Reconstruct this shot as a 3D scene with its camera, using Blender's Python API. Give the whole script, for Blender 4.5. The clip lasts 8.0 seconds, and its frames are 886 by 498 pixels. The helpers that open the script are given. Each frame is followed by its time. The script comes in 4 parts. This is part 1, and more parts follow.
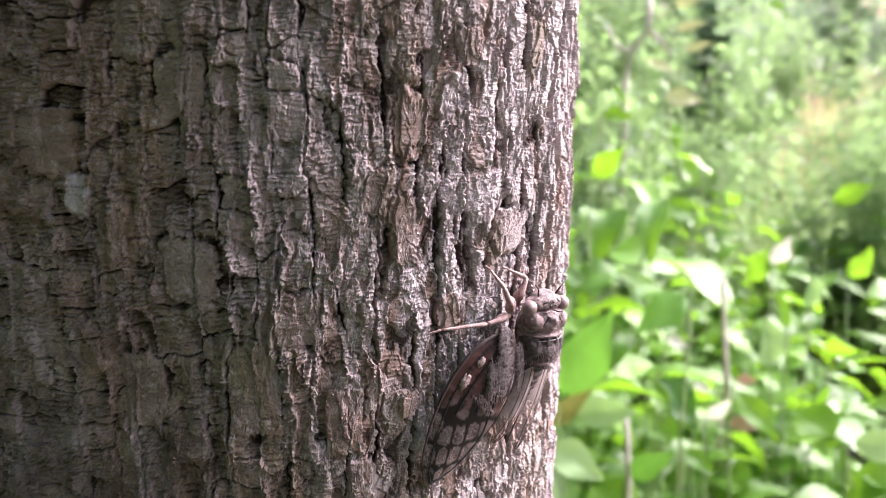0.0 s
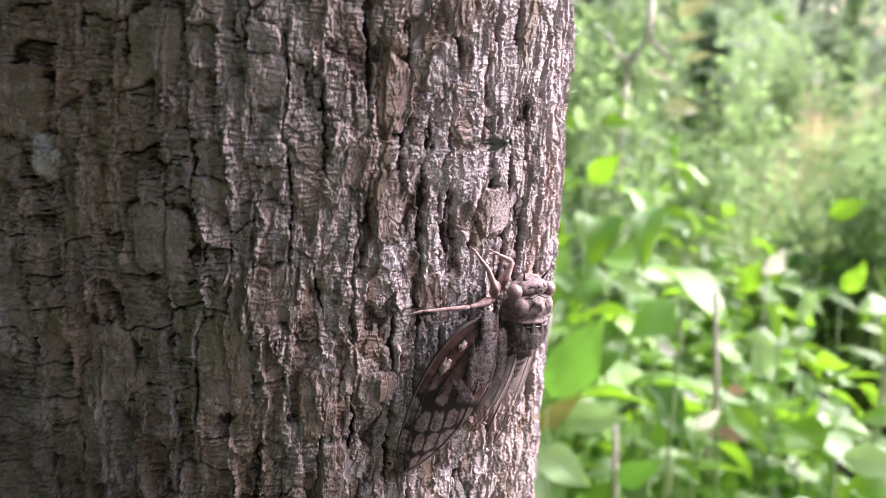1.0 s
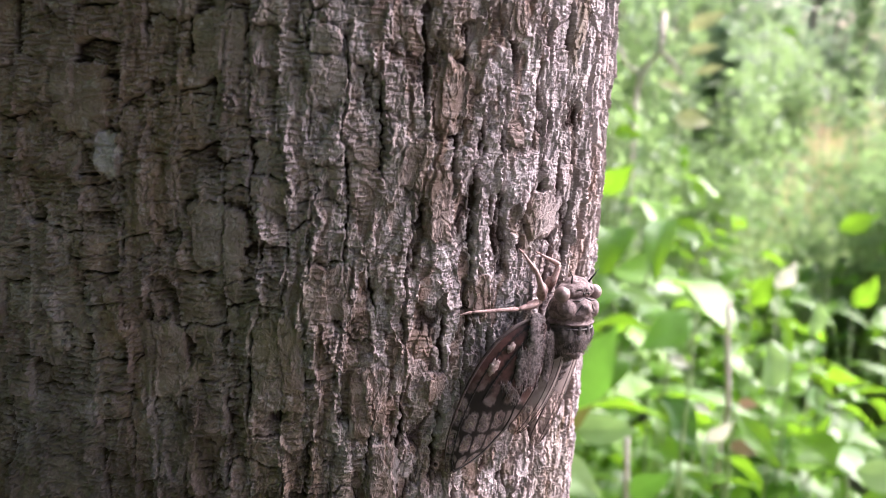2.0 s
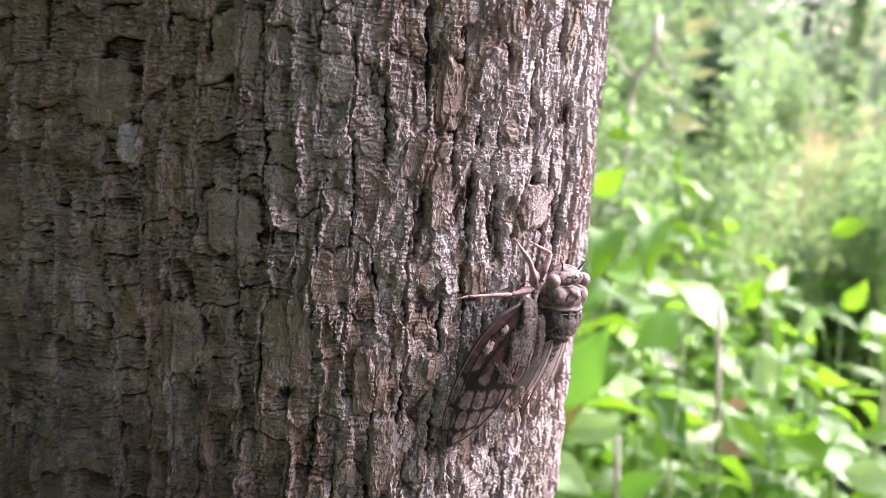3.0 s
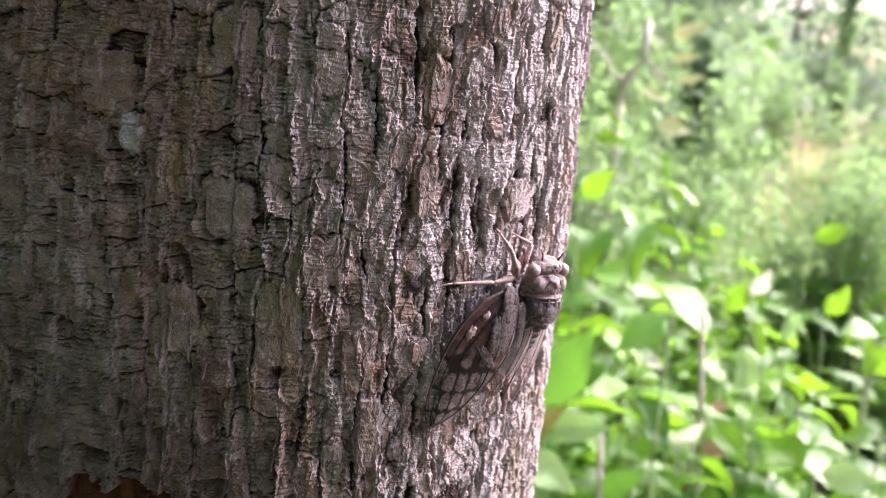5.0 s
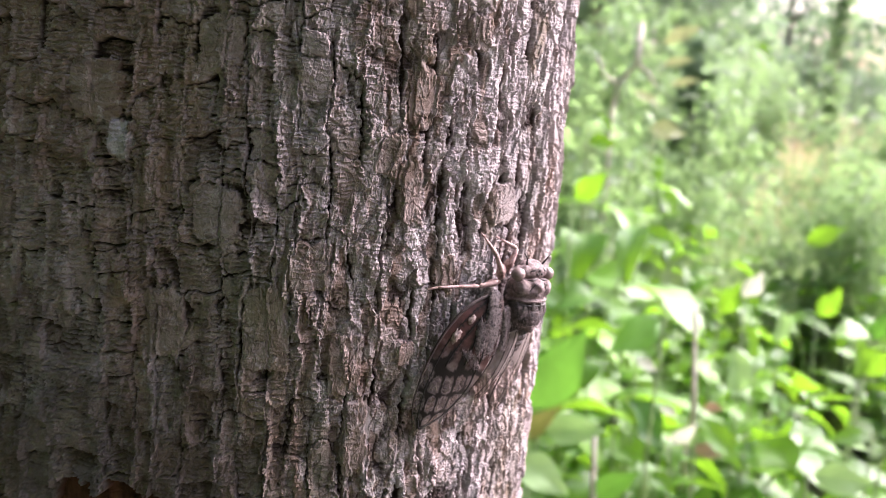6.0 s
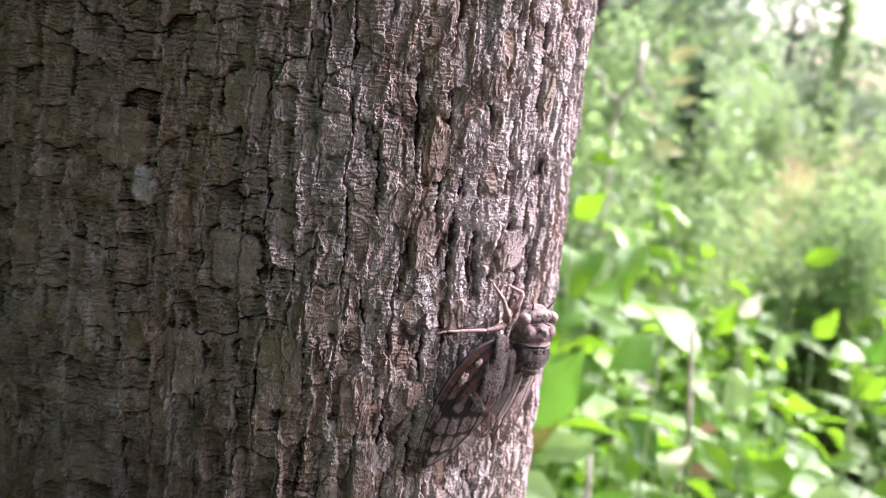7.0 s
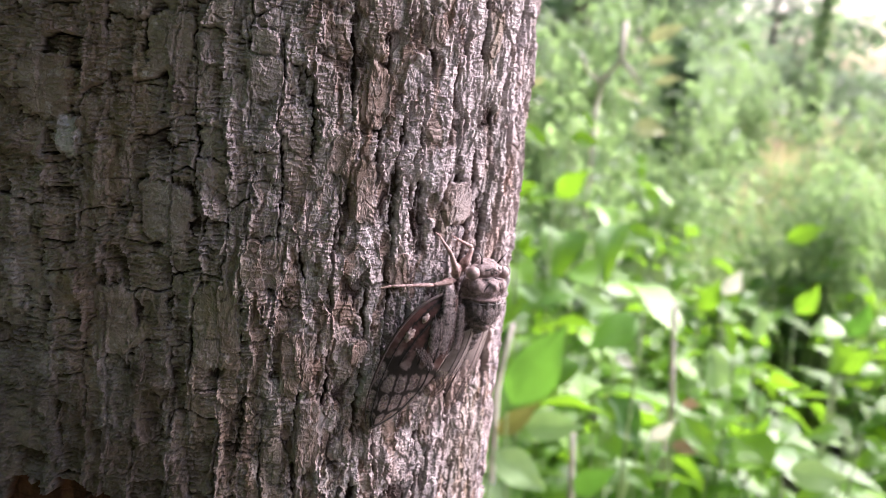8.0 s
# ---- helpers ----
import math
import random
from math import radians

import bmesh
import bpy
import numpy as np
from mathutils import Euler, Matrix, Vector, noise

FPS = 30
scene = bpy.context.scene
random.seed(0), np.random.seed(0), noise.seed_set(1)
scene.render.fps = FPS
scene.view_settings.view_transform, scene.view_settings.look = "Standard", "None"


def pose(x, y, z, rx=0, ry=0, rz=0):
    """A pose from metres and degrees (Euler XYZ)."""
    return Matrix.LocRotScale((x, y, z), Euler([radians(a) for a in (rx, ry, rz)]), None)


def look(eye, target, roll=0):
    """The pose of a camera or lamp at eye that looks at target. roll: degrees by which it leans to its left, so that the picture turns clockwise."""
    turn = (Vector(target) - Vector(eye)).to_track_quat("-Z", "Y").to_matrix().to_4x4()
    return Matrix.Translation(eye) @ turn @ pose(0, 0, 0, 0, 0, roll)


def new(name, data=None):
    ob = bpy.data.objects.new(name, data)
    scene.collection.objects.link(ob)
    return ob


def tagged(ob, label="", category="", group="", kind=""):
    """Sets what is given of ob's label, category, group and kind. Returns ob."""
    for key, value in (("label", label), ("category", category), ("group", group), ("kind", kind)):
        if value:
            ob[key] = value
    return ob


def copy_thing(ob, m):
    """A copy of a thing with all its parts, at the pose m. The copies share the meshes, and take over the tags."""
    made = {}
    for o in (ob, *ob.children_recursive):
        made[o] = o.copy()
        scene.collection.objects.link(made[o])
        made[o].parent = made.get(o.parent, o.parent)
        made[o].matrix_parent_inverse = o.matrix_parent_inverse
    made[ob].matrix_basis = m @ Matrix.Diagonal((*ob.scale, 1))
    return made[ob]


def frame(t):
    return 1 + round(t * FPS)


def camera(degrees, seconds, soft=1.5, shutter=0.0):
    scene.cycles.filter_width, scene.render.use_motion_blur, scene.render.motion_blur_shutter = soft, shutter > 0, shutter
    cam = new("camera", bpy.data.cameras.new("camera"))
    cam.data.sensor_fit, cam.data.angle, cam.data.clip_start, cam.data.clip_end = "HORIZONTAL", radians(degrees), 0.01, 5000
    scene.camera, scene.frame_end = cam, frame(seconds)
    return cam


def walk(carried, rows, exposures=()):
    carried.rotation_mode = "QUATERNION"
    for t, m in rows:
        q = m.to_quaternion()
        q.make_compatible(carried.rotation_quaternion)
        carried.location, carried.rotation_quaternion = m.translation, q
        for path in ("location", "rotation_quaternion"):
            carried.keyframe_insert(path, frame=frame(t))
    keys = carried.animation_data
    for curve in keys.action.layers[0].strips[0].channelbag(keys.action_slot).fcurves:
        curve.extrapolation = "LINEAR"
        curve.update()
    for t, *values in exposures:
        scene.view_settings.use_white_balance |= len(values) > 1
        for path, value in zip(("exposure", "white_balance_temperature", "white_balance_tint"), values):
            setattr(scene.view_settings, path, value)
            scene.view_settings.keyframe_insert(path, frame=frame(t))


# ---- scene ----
cam = camera(61.4, 8.0, 1.0)
PATH = [
    (0, (0.006, 0.007, 1.198), (-0.079, 1.949, 0.727), -2.0),
    (0.5, (0.008, 0.013, 1.195), (-0.062, 1.955, 0.724), -0.2),
    (1, (0.008, 0.011, 1.192), (-0.063, 1.956, 0.731), -0.1),
    (1.5, (0.0, 0.011, 1.191), (-0.089, 1.959, 0.748), 0.2),
    (3, (-0.001, -0.001, 1.19), (-0.073, 1.951, 0.759), 1.1),
    (3.5, (-0.003, -0.006, 1.192), (-0.074, 1.946, 0.76), 1.4),
    (4, (-0.002, -0.007, 1.191), (-0.065, 1.945, 0.761), 1.7),
    (5.5, (0.001, -0.01, 1.189), (-0.032, 1.943, 0.761), 2.2),
    (6, (0.002, -0.011, 1.19), (-0.026, 1.944, 0.77), 2.1),
    (6.5, (-0.003, -0.017, 1.194), (-0.035, 1.945, 0.806), 3.1),
    (7, (-0.001, -0.015, 1.199), (-0.025, 1.946, 0.805), 3.4),
    (7.5, (0.006, -0.012, 1.197), (-0.006, 1.946, 0.79), 3.0),
    (8, (0.009, -0.011, 1.191), (0.02, 1.942, 0.762), 2.7),
]
walk(cam, [(t, look(eye, target, roll)) for t, eye, target, roll in PATH], [(0.0, 2.06, 6060, 27), (1.0, 1.86, 6060, 27), (1.5, 1.83, 6060, 27), (3.5, 2.1, 6060, 27), (6.0, 2.0, 6060, 27), (7.0, 1.99, 6060, 27), (8.0, 1.83, 6060, 27)])

cam.data.dof.use_dof = True
cam.data.dof.focus_distance = 0.155
cam.data.dof.aperture_fstop = 16.5

import functools

# ---- world, sun, exposure ----
SUN_TURN, SUN_HEIGHT = 61.5, 36.0
world = bpy.data.worlds.new("world")
scene.world = world
world.use_nodes = True
wn = world.node_tree
sky = wn.nodes.new("ShaderNodeTexSky")
sky.sky_type = "NISHITA"
sky.sun_disc = False
sky.sun_elevation, sky.sun_rotation = radians(SUN_HEIGHT), radians(SUN_TURN)
sky.air_density, sky.dust_density, sky.ozone_density = 1.0, 6.0, 1.0
wn.links.new(sky.outputs[0], wn.nodes["Background"].inputs[0])
wn.nodes["Background"].inputs[1].default_value = 0.10
sun_data = bpy.data.lights.new("sun", "SUN")
sun_data.energy, sun_data.angle, sun_data.color = 5.0, radians(52.0), (1.0, 0.955, 0.925)
sun = new("sun", sun_data)
to_sun = Vector((math.sin(radians(SUN_TURN)) * math.cos(radians(SUN_HEIGHT)), math.cos(radians(SUN_TURN)) * math.cos(radians(SUN_HEIGHT)), math.sin(radians(SUN_HEIGHT))))
sun.matrix_world = look(to_sun * 20, (0, 0, 0))

# ---- materials ----


def material(name):
    m = bpy.data.materials.new(name)
    m.use_nodes = True
    return m, m.node_tree, m.node_tree.nodes["Principled BSDF"]


def node(tree, kind, **values):
    n = tree.nodes.new(kind)
    for key, value in values.items():
        n.inputs[key].default_value = value
    return n


def noise_node(tree, coords, scale, detail=4.0, rough=0.55, stretch=(1, 1, 1)):
    mp = tree.nodes.new("ShaderNodeMapping")
    mp.inputs["Scale"].default_value = stretch
    tree.links.new(coords, mp.inputs["Vector"])
    n = node(tree, "ShaderNodeTexNoise", Scale=scale, Detail=detail, Roughness=rough)
    tree.links.new(mp.outputs[0], n.inputs["Vector"])
    return n.outputs["Fac"]


def ramp(tree, fac, stops):
    r = tree.nodes.new("ShaderNodeValToRGB")
    while len(r.color_ramp.elements) < len(stops):
        r.color_ramp.elements.new(0.5)
    for e, (p, c) in zip(r.color_ramp.elements, stops):
        e.position, e.color = p, (*c, 1)
    tree.links.new(fac, r.inputs[0])
    return r.outputs[0]


def mix(tree, fac, a, b, blend="MIX"):
    m = tree.nodes.new("ShaderNodeMix")
    m.data_type, m.blend_type = "RGBA", blend
    for socket, value in ((m.inputs[0], fac), (m.inputs[6], a), (m.inputs[7], b)):
        if isinstance(value, (int, float)):
            socket.default_value = value
        elif isinstance(value, tuple):
            socket.default_value = (*value, 1)
        else:
            tree.links.new(value, socket)
    return m.outputs[2]


def bump(tree, bsdf, height, strength, distance):
    b = node(tree, "ShaderNodeBump", Strength=strength, Distance=distance)
    tree.links.new(height, b.inputs["Height"])
    tree.links.new(b.outputs[0], bsdf.inputs["Normal"])


def bark_material():
    m, t, b = material("bark")
    co = t.nodes.new("ShaderNodeTexCoord").outputs["Object"]

    def mark(name):
        at = t.nodes.new("ShaderNodeAttribute")
        at.attribute_name = name
        return at.outputs["Fac"]

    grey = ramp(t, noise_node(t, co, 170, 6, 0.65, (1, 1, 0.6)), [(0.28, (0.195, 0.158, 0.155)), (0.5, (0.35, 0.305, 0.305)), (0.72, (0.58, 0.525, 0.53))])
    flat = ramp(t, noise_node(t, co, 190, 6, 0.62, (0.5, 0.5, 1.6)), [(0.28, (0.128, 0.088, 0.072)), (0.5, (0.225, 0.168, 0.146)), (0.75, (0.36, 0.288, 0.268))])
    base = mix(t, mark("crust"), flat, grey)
    broad = noise_node(t, co, 30, 3, 0.5, (1, 1, 0.55))
    base = mix(t, ramp(t, broad, [(0.44, (0, 0, 0)), (0.68, (0.5, 0.5, 0.5))]), base, (0.185, 0.130, 0.096))
    algae = noise_node(t, co, 50, 4, 0.6, (1, 1, 0.35))
    base = mix(t, ramp(t, algae, [(0.50, (0, 0, 0)), (0.68, (0.42, 0.42, 0.42))]), base, (0.150, 0.155, 0.128))
    moss = noise_node(t, co, 42, 5, 0.65, (1, 1, 0.5))
    base = mix(t, ramp(t, moss, [(0.56, (0, 0, 0)), (0.72, (0.55, 0.55, 0.55))]), base, (0.120, 0.118, 0.048))
    ochre = noise_node(t, co, 55, 5, 0.6, (1.3, 1.3, 0.18))
    base = mix(t, ramp(t, ochre, [(0.57, (0, 0, 0)), (0.70, (0.45, 0.45, 0.45))]), base, (0.27, 0.185, 0.10))
    ashen = noise_node(t, co, 24, 4, 0.55, (1.2, 1.2, 0.4))
    base = mix(t, ramp(t, ashen, [(0.50, (0, 0, 0)), (0.64, (0.5, 0.5, 0.5))]), base, (0.36, 0.315, 0.315))
    rust = noise_node(t, co, 75, 5, 0.65, (1, 1, 0.22))
    base = mix(t, ramp(t, rust, [(0.53, (0, 0, 0)), (0.68, (0.45, 0.45, 0.45))]), base, (0.25, 0.150, 0.108))
    lichen = noise_node(t, co, 420, 3, 0.7)
    base = mix(t, ramp(t, lichen, [(0.56, (0, 0, 0)), (0.70, (0.38, 0.38, 0.38))]), base, (0.48, 0.44, 0.44))
    # Furrows take red-brown inner bark, darkened further as shade in the recesses.
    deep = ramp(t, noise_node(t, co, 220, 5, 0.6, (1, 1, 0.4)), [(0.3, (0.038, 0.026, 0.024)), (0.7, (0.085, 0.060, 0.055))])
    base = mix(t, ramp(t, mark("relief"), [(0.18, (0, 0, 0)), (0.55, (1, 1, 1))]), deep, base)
    speck = noise_node(t, co, 2200, 4, 0.75)
    base = mix(t, 0.6, base, ramp(t, speck, [(0.30, (0.72, 0.70, 0.70)), (0.5, (1.0, 1.0, 1.0)), (0.70, (1.25, 1.25, 1.25))]), "MULTIPLY")
    base = mix(t, mark("pale"), base, ramp(t, noise_node(t, co, 500, 5, 0.7), [(0.3, (0.30, 0.265, 0.275)), (0.7, (0.54, 0.49, 0.52))]))
    base = mix(t, mark("dark_spread"), base, ramp(t, noise_node(t, co, 140, 5, 0.65), [(0.3, (0.055, 0.038, 0.028)), (0.7, (0.13, 0.092, 0.070))]))
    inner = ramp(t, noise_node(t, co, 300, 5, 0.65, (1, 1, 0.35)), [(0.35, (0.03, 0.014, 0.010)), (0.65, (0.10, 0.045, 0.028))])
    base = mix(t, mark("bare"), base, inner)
    t.links.new(base, b.inputs["Base Color"])
    b.inputs["Roughness"].default_value = 0.9
    b.inputs["Specular IOR Level"].default_value = 0.03
    fine = mix(t, 0.55, noise_node(t, co, 1900, 5, 0.75), noise_node(t, co, 1100, 5, 0.75, (0.3, 0.3, 2.2)))
    bump(t, b, fine, 0.5, 0.0004)
    return m


def leaf_material(name, dark, light, through_colour, glow=0.45, rough=0.5):
    m, t, b = material(name)
    co = t.nodes.new("ShaderNodeTexCoord").outputs["Object"]
    rnd = t.nodes.new("ShaderNodeObjectInfo").outputs["Random"]
    isl = t.nodes.new("ShaderNodeNewGeometry").outputs["Random Per Island"]
    both = t.nodes.new("ShaderNodeMath")
    both.operation = "ADD"
    t.links.new(rnd, both.inputs[0])
    t.links.new(isl, both.inputs[1])
    fr = t.nodes.new("ShaderNodeMath")
    fr.operation = "FRACT"
    t.links.new(both.outputs[0], fr.inputs[0])
    col = ramp(t, fr.outputs[0], [(0.0, dark), (1.0, light)])
    col = mix(t, ramp(t, noise_node(t, co, 30, 4), [(0.4, (0, 0, 0)), (0.75, (0.5, 0.5, 0.5))]), col, tuple(min(1, c * 1.6) for c in light))
    t.links.new(col, b.inputs["Base Color"])
    b.inputs["Roughness"].default_value = rough
    tr = t.nodes.new("ShaderNodeBsdfTranslucent")
    t.links.new(mix(t, 0.6, col, through_colour), tr.inputs[0])
    ms = t.nodes.new("ShaderNodeMixShader")
    ms.inputs[0].default_value = glow
    t.links.new(b.outputs[0], ms.inputs[1])
    t.links.new(tr.outputs[0], ms.inputs[2])
    t.links.new(ms.outputs[0], t.nodes["Material Output"].inputs[0])
    bump(t, b, noise_node(t, co, 120, 3), 0.25, 0.002)
    return m


def plain_material(name, low, high, scale, rough=0.7, depth=0.0, stretch=(1, 1, 1), lo=0.35, hi=0.65):
    m, t, b = material(name)
    co = t.nodes.new("ShaderNodeTexCoord").outputs["Object"]
    n = noise_node(t, co, scale, 5, 0.6, stretch)
    t.links.new(ramp(t, n, [(lo, low), (hi, high)]), b.inputs["Base Color"])
    b.inputs["Roughness"].default_value = rough
    if depth:
        bump(t, b, n, 0.6, depth)
    return m


BARK = bark_material()
LEAF = leaf_material("weed_leaf", (0.04, 0.115, 0.011), (0.12, 0.255, 0.016), (0.30, 0.60, 0.02), 0.38)
LEAF_PALE = leaf_material("pale_leaf", (0.13, 0.26, 0.08), (0.24, 0.37, 0.15), (0.34, 0.55, 0.14), 0.35)
LEAF_BROWN = leaf_material("withered_leaf", (0.12, 0.12, 0.03), (0.19, 0.175, 0.05), (0.20, 0.22, 0.04), 0.25)
LEAF_WHITE = leaf_material("whitish_leaf", (0.42, 0.44, 0.34), (0.6, 0.6, 0.5), (0.5, 0.5, 0.35), 0.3)
LEAF_TAN = leaf_material("tan_leaf", (0.30, 0.19, 0.13), (0.42, 0.28, 0.20), (0.35, 0.2, 0.1), 0.25)
LEAF_DARK = leaf_material("dark_leaf", (0.03, 0.085, 0.015), (0.06, 0.15, 0.025), (0.12, 0.32, 0.02), 0.35, 0.55)
LEAF_YELLOW = leaf_material("yellow_leaf", (0.30, 0.33, 0.14), (0.44, 0.45, 0.22), (0.45, 0.48, 0.2), 0.3)
LEAF_MID = leaf_material("mid_green_leaf", (0.065, 0.18, 0.022), (0.11, 0.26, 0.035), (0.20, 0.50, 0.04), 0.24, 0.55)
# Own greens of shrubs and trees, greyed and paled to carry the haze.
LEAF_SHRUB = leaf_material("shrub_leaf", (0.082, 0.155, 0.054), (0.185, 0.285, 0.118), (0.35, 0.53, 0.18), 0.46)
LEAF_TREE = leaf_material("tree_leaf", (0.07, 0.12, 0.06), (0.155, 0.22, 0.12), (0.27, 0.40, 0.19), 0.45)
GRASS = leaf_material("grass_blade", (0.11, 0.20, 0.06), (0.24, 0.34, 0.13), (0.38, 0.52, 0.18), 0.4, 0.55)
DRY = leaf_material("dry_grass", (0.34, 0.26, 0.14), (0.55, 0.44, 0.28), (0.5, 0.4, 0.2), 0.3, 0.6)
STEM = plain_material("green_stem", (0.08, 0.15, 0.03), (0.18, 0.26, 0.07), 40)
DEAD = plain_material("dead_stem", (0.42, 0.36, 0.30), (0.62, 0.56, 0.50), 60, 0.8)
SOIL = plain_material("soil", (0.035, 0.034, 0.02), (0.075, 0.075, 0.04), 3.0, 0.95, 0.02)
WOOD = plain_material("tree_wood", (0.07, 0.055, 0.045), (0.20, 0.16, 0.13), 9, 0.9, 0.02, (1, 1, 0.2))

# ---- helpers of form ----


def part(name, bm, mat, parent=None, label=""):
    me = bpy.data.meshes.new(name)
    bm.to_mesh(me)
    bm.free()
    for p in me.polygons:
        p.use_smooth = True
    me.materials.append(mat)
    ob = new(name, me)
    if parent:
        ob.parent = parent
    if label:
        ob["label"] = label
    return ob


def grid_mesh(name, pts, mat, wrap=False, soft=True):
    """A sheet of rows and columns of points as a mesh."""
    nr, nc = pts.shape[:2]
    idx = np.arange(nr * nc).reshape(nr, nc)
    nxt = np.roll(idx, -1, axis=1)
    a, b, c, d = idx[:-1], nxt[:-1], nxt[1:], idx[1:]
    if not wrap:
        a, b, c, d = a[:, :-1], b[:, :-1], c[:, :-1], d[:, :-1]
    quads = np.stack([a, b, c, d], axis=-1).reshape(-1, 4).astype(np.int32)
    me = bpy.data.meshes.new(name)
    me.vertices.add(nr * nc)
    me.vertices.foreach_set("co", pts.reshape(-1).astype(np.float32))
    me.loops.add(quads.size)
    me.loops.foreach_set("vertex_index", quads.reshape(-1))
    me.polygons.add(len(quads))
    me.polygons.foreach_set("loop_start", np.arange(0, quads.size, 4, dtype=np.int32))
    me.polygons.foreach_set("use_smooth", np.full(len(quads), soft, dtype=bool))
    me.update(calc_edges=True)
    me.materials.append(mat)
    return me


def tube(bm, pts, radii, sides=6):
    """A round rod through the points, closed at both ends."""
    rings = []
    up = Vector((0.13, 0.21, 0.97))
    pts = [Vector(p) for p in pts]
    for i, p in enumerate(pts):
        d = (pts[min(i + 1, len(pts) - 1)] - pts[max(i - 1, 0)]).normalized()
        a = d.cross(up)
        if a.length < 0.2:
            a = d.cross(Vector((1, 0, 0)))
        a.normalize()
        b = d.cross(a)
        r = radii[i] if isinstance(radii, (list, tuple)) else radii
        rings.append([bm.verts.new(p + (a * math.cos(k * math.tau / sides) + b * math.sin(k * math.tau / sides)) * r) for k in range(sides)])
    for q, w in zip(rings, rings[1:]):
        for k in range(sides):
            bm.faces.new((q[k], q[(k + 1) % sides], w[(k + 1) % sides], w[k]))
    bm.faces.new(rings[0][::-1])
    bm.faces.new(rings[-1])


def blob(bm, centre, size, turn=None, rough=0.0, seed=0.0, u=20, v=14):
    """A rounded lump of three half-axes."""
    made = bmesh.ops.create_uvsphere(bm, u_segments=u, v_segments=v, radius=1.0)["verts"]
    m = Matrix.Translation(centre) @ (turn.to_4x4() if turn else Matrix.Identity(4)) @ Matrix.Diagonal((*size, 1))
    for vert in made:
        if rough:
            vert.co *= 1 + rough * noise.noise(vert.co * 2.3 + Vector((seed, seed, 0))) + rough * 0.6 * noise.noise(vert.co * 7.0 + Vector((0, seed, seed)))
        vert.co = m @ vert.co
    return made


def leaf_cloud(name, centres, count, size, mat, rng, flat=0.5, aspect=2.2):
    """Many small leaves about the centres (place, half-axes), as one mesh."""
    verts, faces = [], []
    for i in range(count):
        c, ax = rng.choice(centres)
        d = Vector((rng.gauss(0, 1), rng.gauss(0, 1), rng.gauss(0, 1))).normalized() * rng.uniform(0.45, 1.0) ** 0.6
        p = Vector(c) + Vector((d.x * ax[0], d.y * ax[1], d.z * ax[2]))
        m = Euler((rng.uniform(-1.1, 0.5), rng.uniform(-0.6, 0.6), rng.uniform(0, math.tau))).to_matrix()
        g = size * rng.uniform(0.6, 1.3)
        b = len(verts)
        for q in ((0, 0, 0), (g / aspect, g * 0.5, g * 0.08), (0, g * 0.55, -g * 0.06), (-g / aspect, g * 0.5, g * 0.08), (0, g, -g * 0.15)):
            verts.append(p + m @ Vector(q))
        faces += [(b, b + 1, b + 2), (b, b + 2, b + 3), (b + 1, b + 4, b + 2), (b + 2, b + 4, b + 3)]
    me = bpy.data.meshes.new(name)
    me.from_pydata(verts, [], faces)
    me.materials.append(mat)
    return me


# ---- smooth random fields on arrays ----


def field(x, y, seed):
    rs = np.random.RandomState(seed)
    p, g = rs.permutation(512), rs.uniform(0, math.tau, 512)
    xi, yi = np.floor(x).astype(np.int64), np.floor(y).astype(np.int64)
    xf, yf = x - xi, y - yi
    u, v = xf * xf * xf * (xf * (xf * 6 - 15) + 10), yf * yf * yf * (yf * (yf * 6 - 15) + 10)

    def corner(i, j, dx, dy):
        a = g[p[(p[i & 511] + j) & 511]]
        return np.cos(a) * dx + np.sin(a) * dy

    low = corner(xi, yi, xf, yf) * (1 - u) + corner(xi + 1, yi, xf - 1, yf) * u
    top = corner(xi, yi + 1, xf, yf - 1) * (1 - u) + corner(xi + 1, yi + 1, xf - 1, yf - 1) * u
    return (low * (1 - v) + top * v) * 1.5


def fractal(x, y, seed, octaves=4, gain=0.55):
    total, a = 0, 1.0
    for k in range(octaves):
        total = total + a * field(x * 2 ** k, y * 2 ** k, seed + k)
        a *= gain
    return total


def cells(x, y, seed):
    """Nearest and next nearest of scattered points, and a random number and a random slope of the nearest."""
    rs = np.random.RandomState(seed)
    jx, jy, val, p = rs.rand(512), rs.rand(512), rs.rand(512), rs.permutation(512)
    xi, yi = np.floor(x).astype(np.int64), np.floor(y).astype(np.int64)
    f1, f2, own, slope = np.full(x.shape, 9.0), np.full(x.shape, 9.0), np.zeros(x.shape), np.zeros(x.shape)
    for dx in (-1, 0, 1):
        for dy in (-1, 0, 1):
            h = p[(p[(xi + dx) & 511] + yi + dy) & 511]
            ox, oy = xi + dx + jx[h] - x, yi + dy + jy[h] - y
            d = np.hypot(ox, oy)
            near = d < f1
            f2 = np.where(near, f1, np.minimum(f2, d))
            own = np.where(near, val[h], own)
            slope = np.where(near, ox * (val[(h + 7) & 511] - 0.5) * 2 + oy * (val[(h + 19) & 511] - 0.5) * 2, slope)
            f1 = np.where(near, d, f1)
    return f1, f2, own, slope


def smooth(a, b, x):
    t = np.clip((x - a) / (b - a), 0, 1)
    return t * t * (3 - 2 * t)


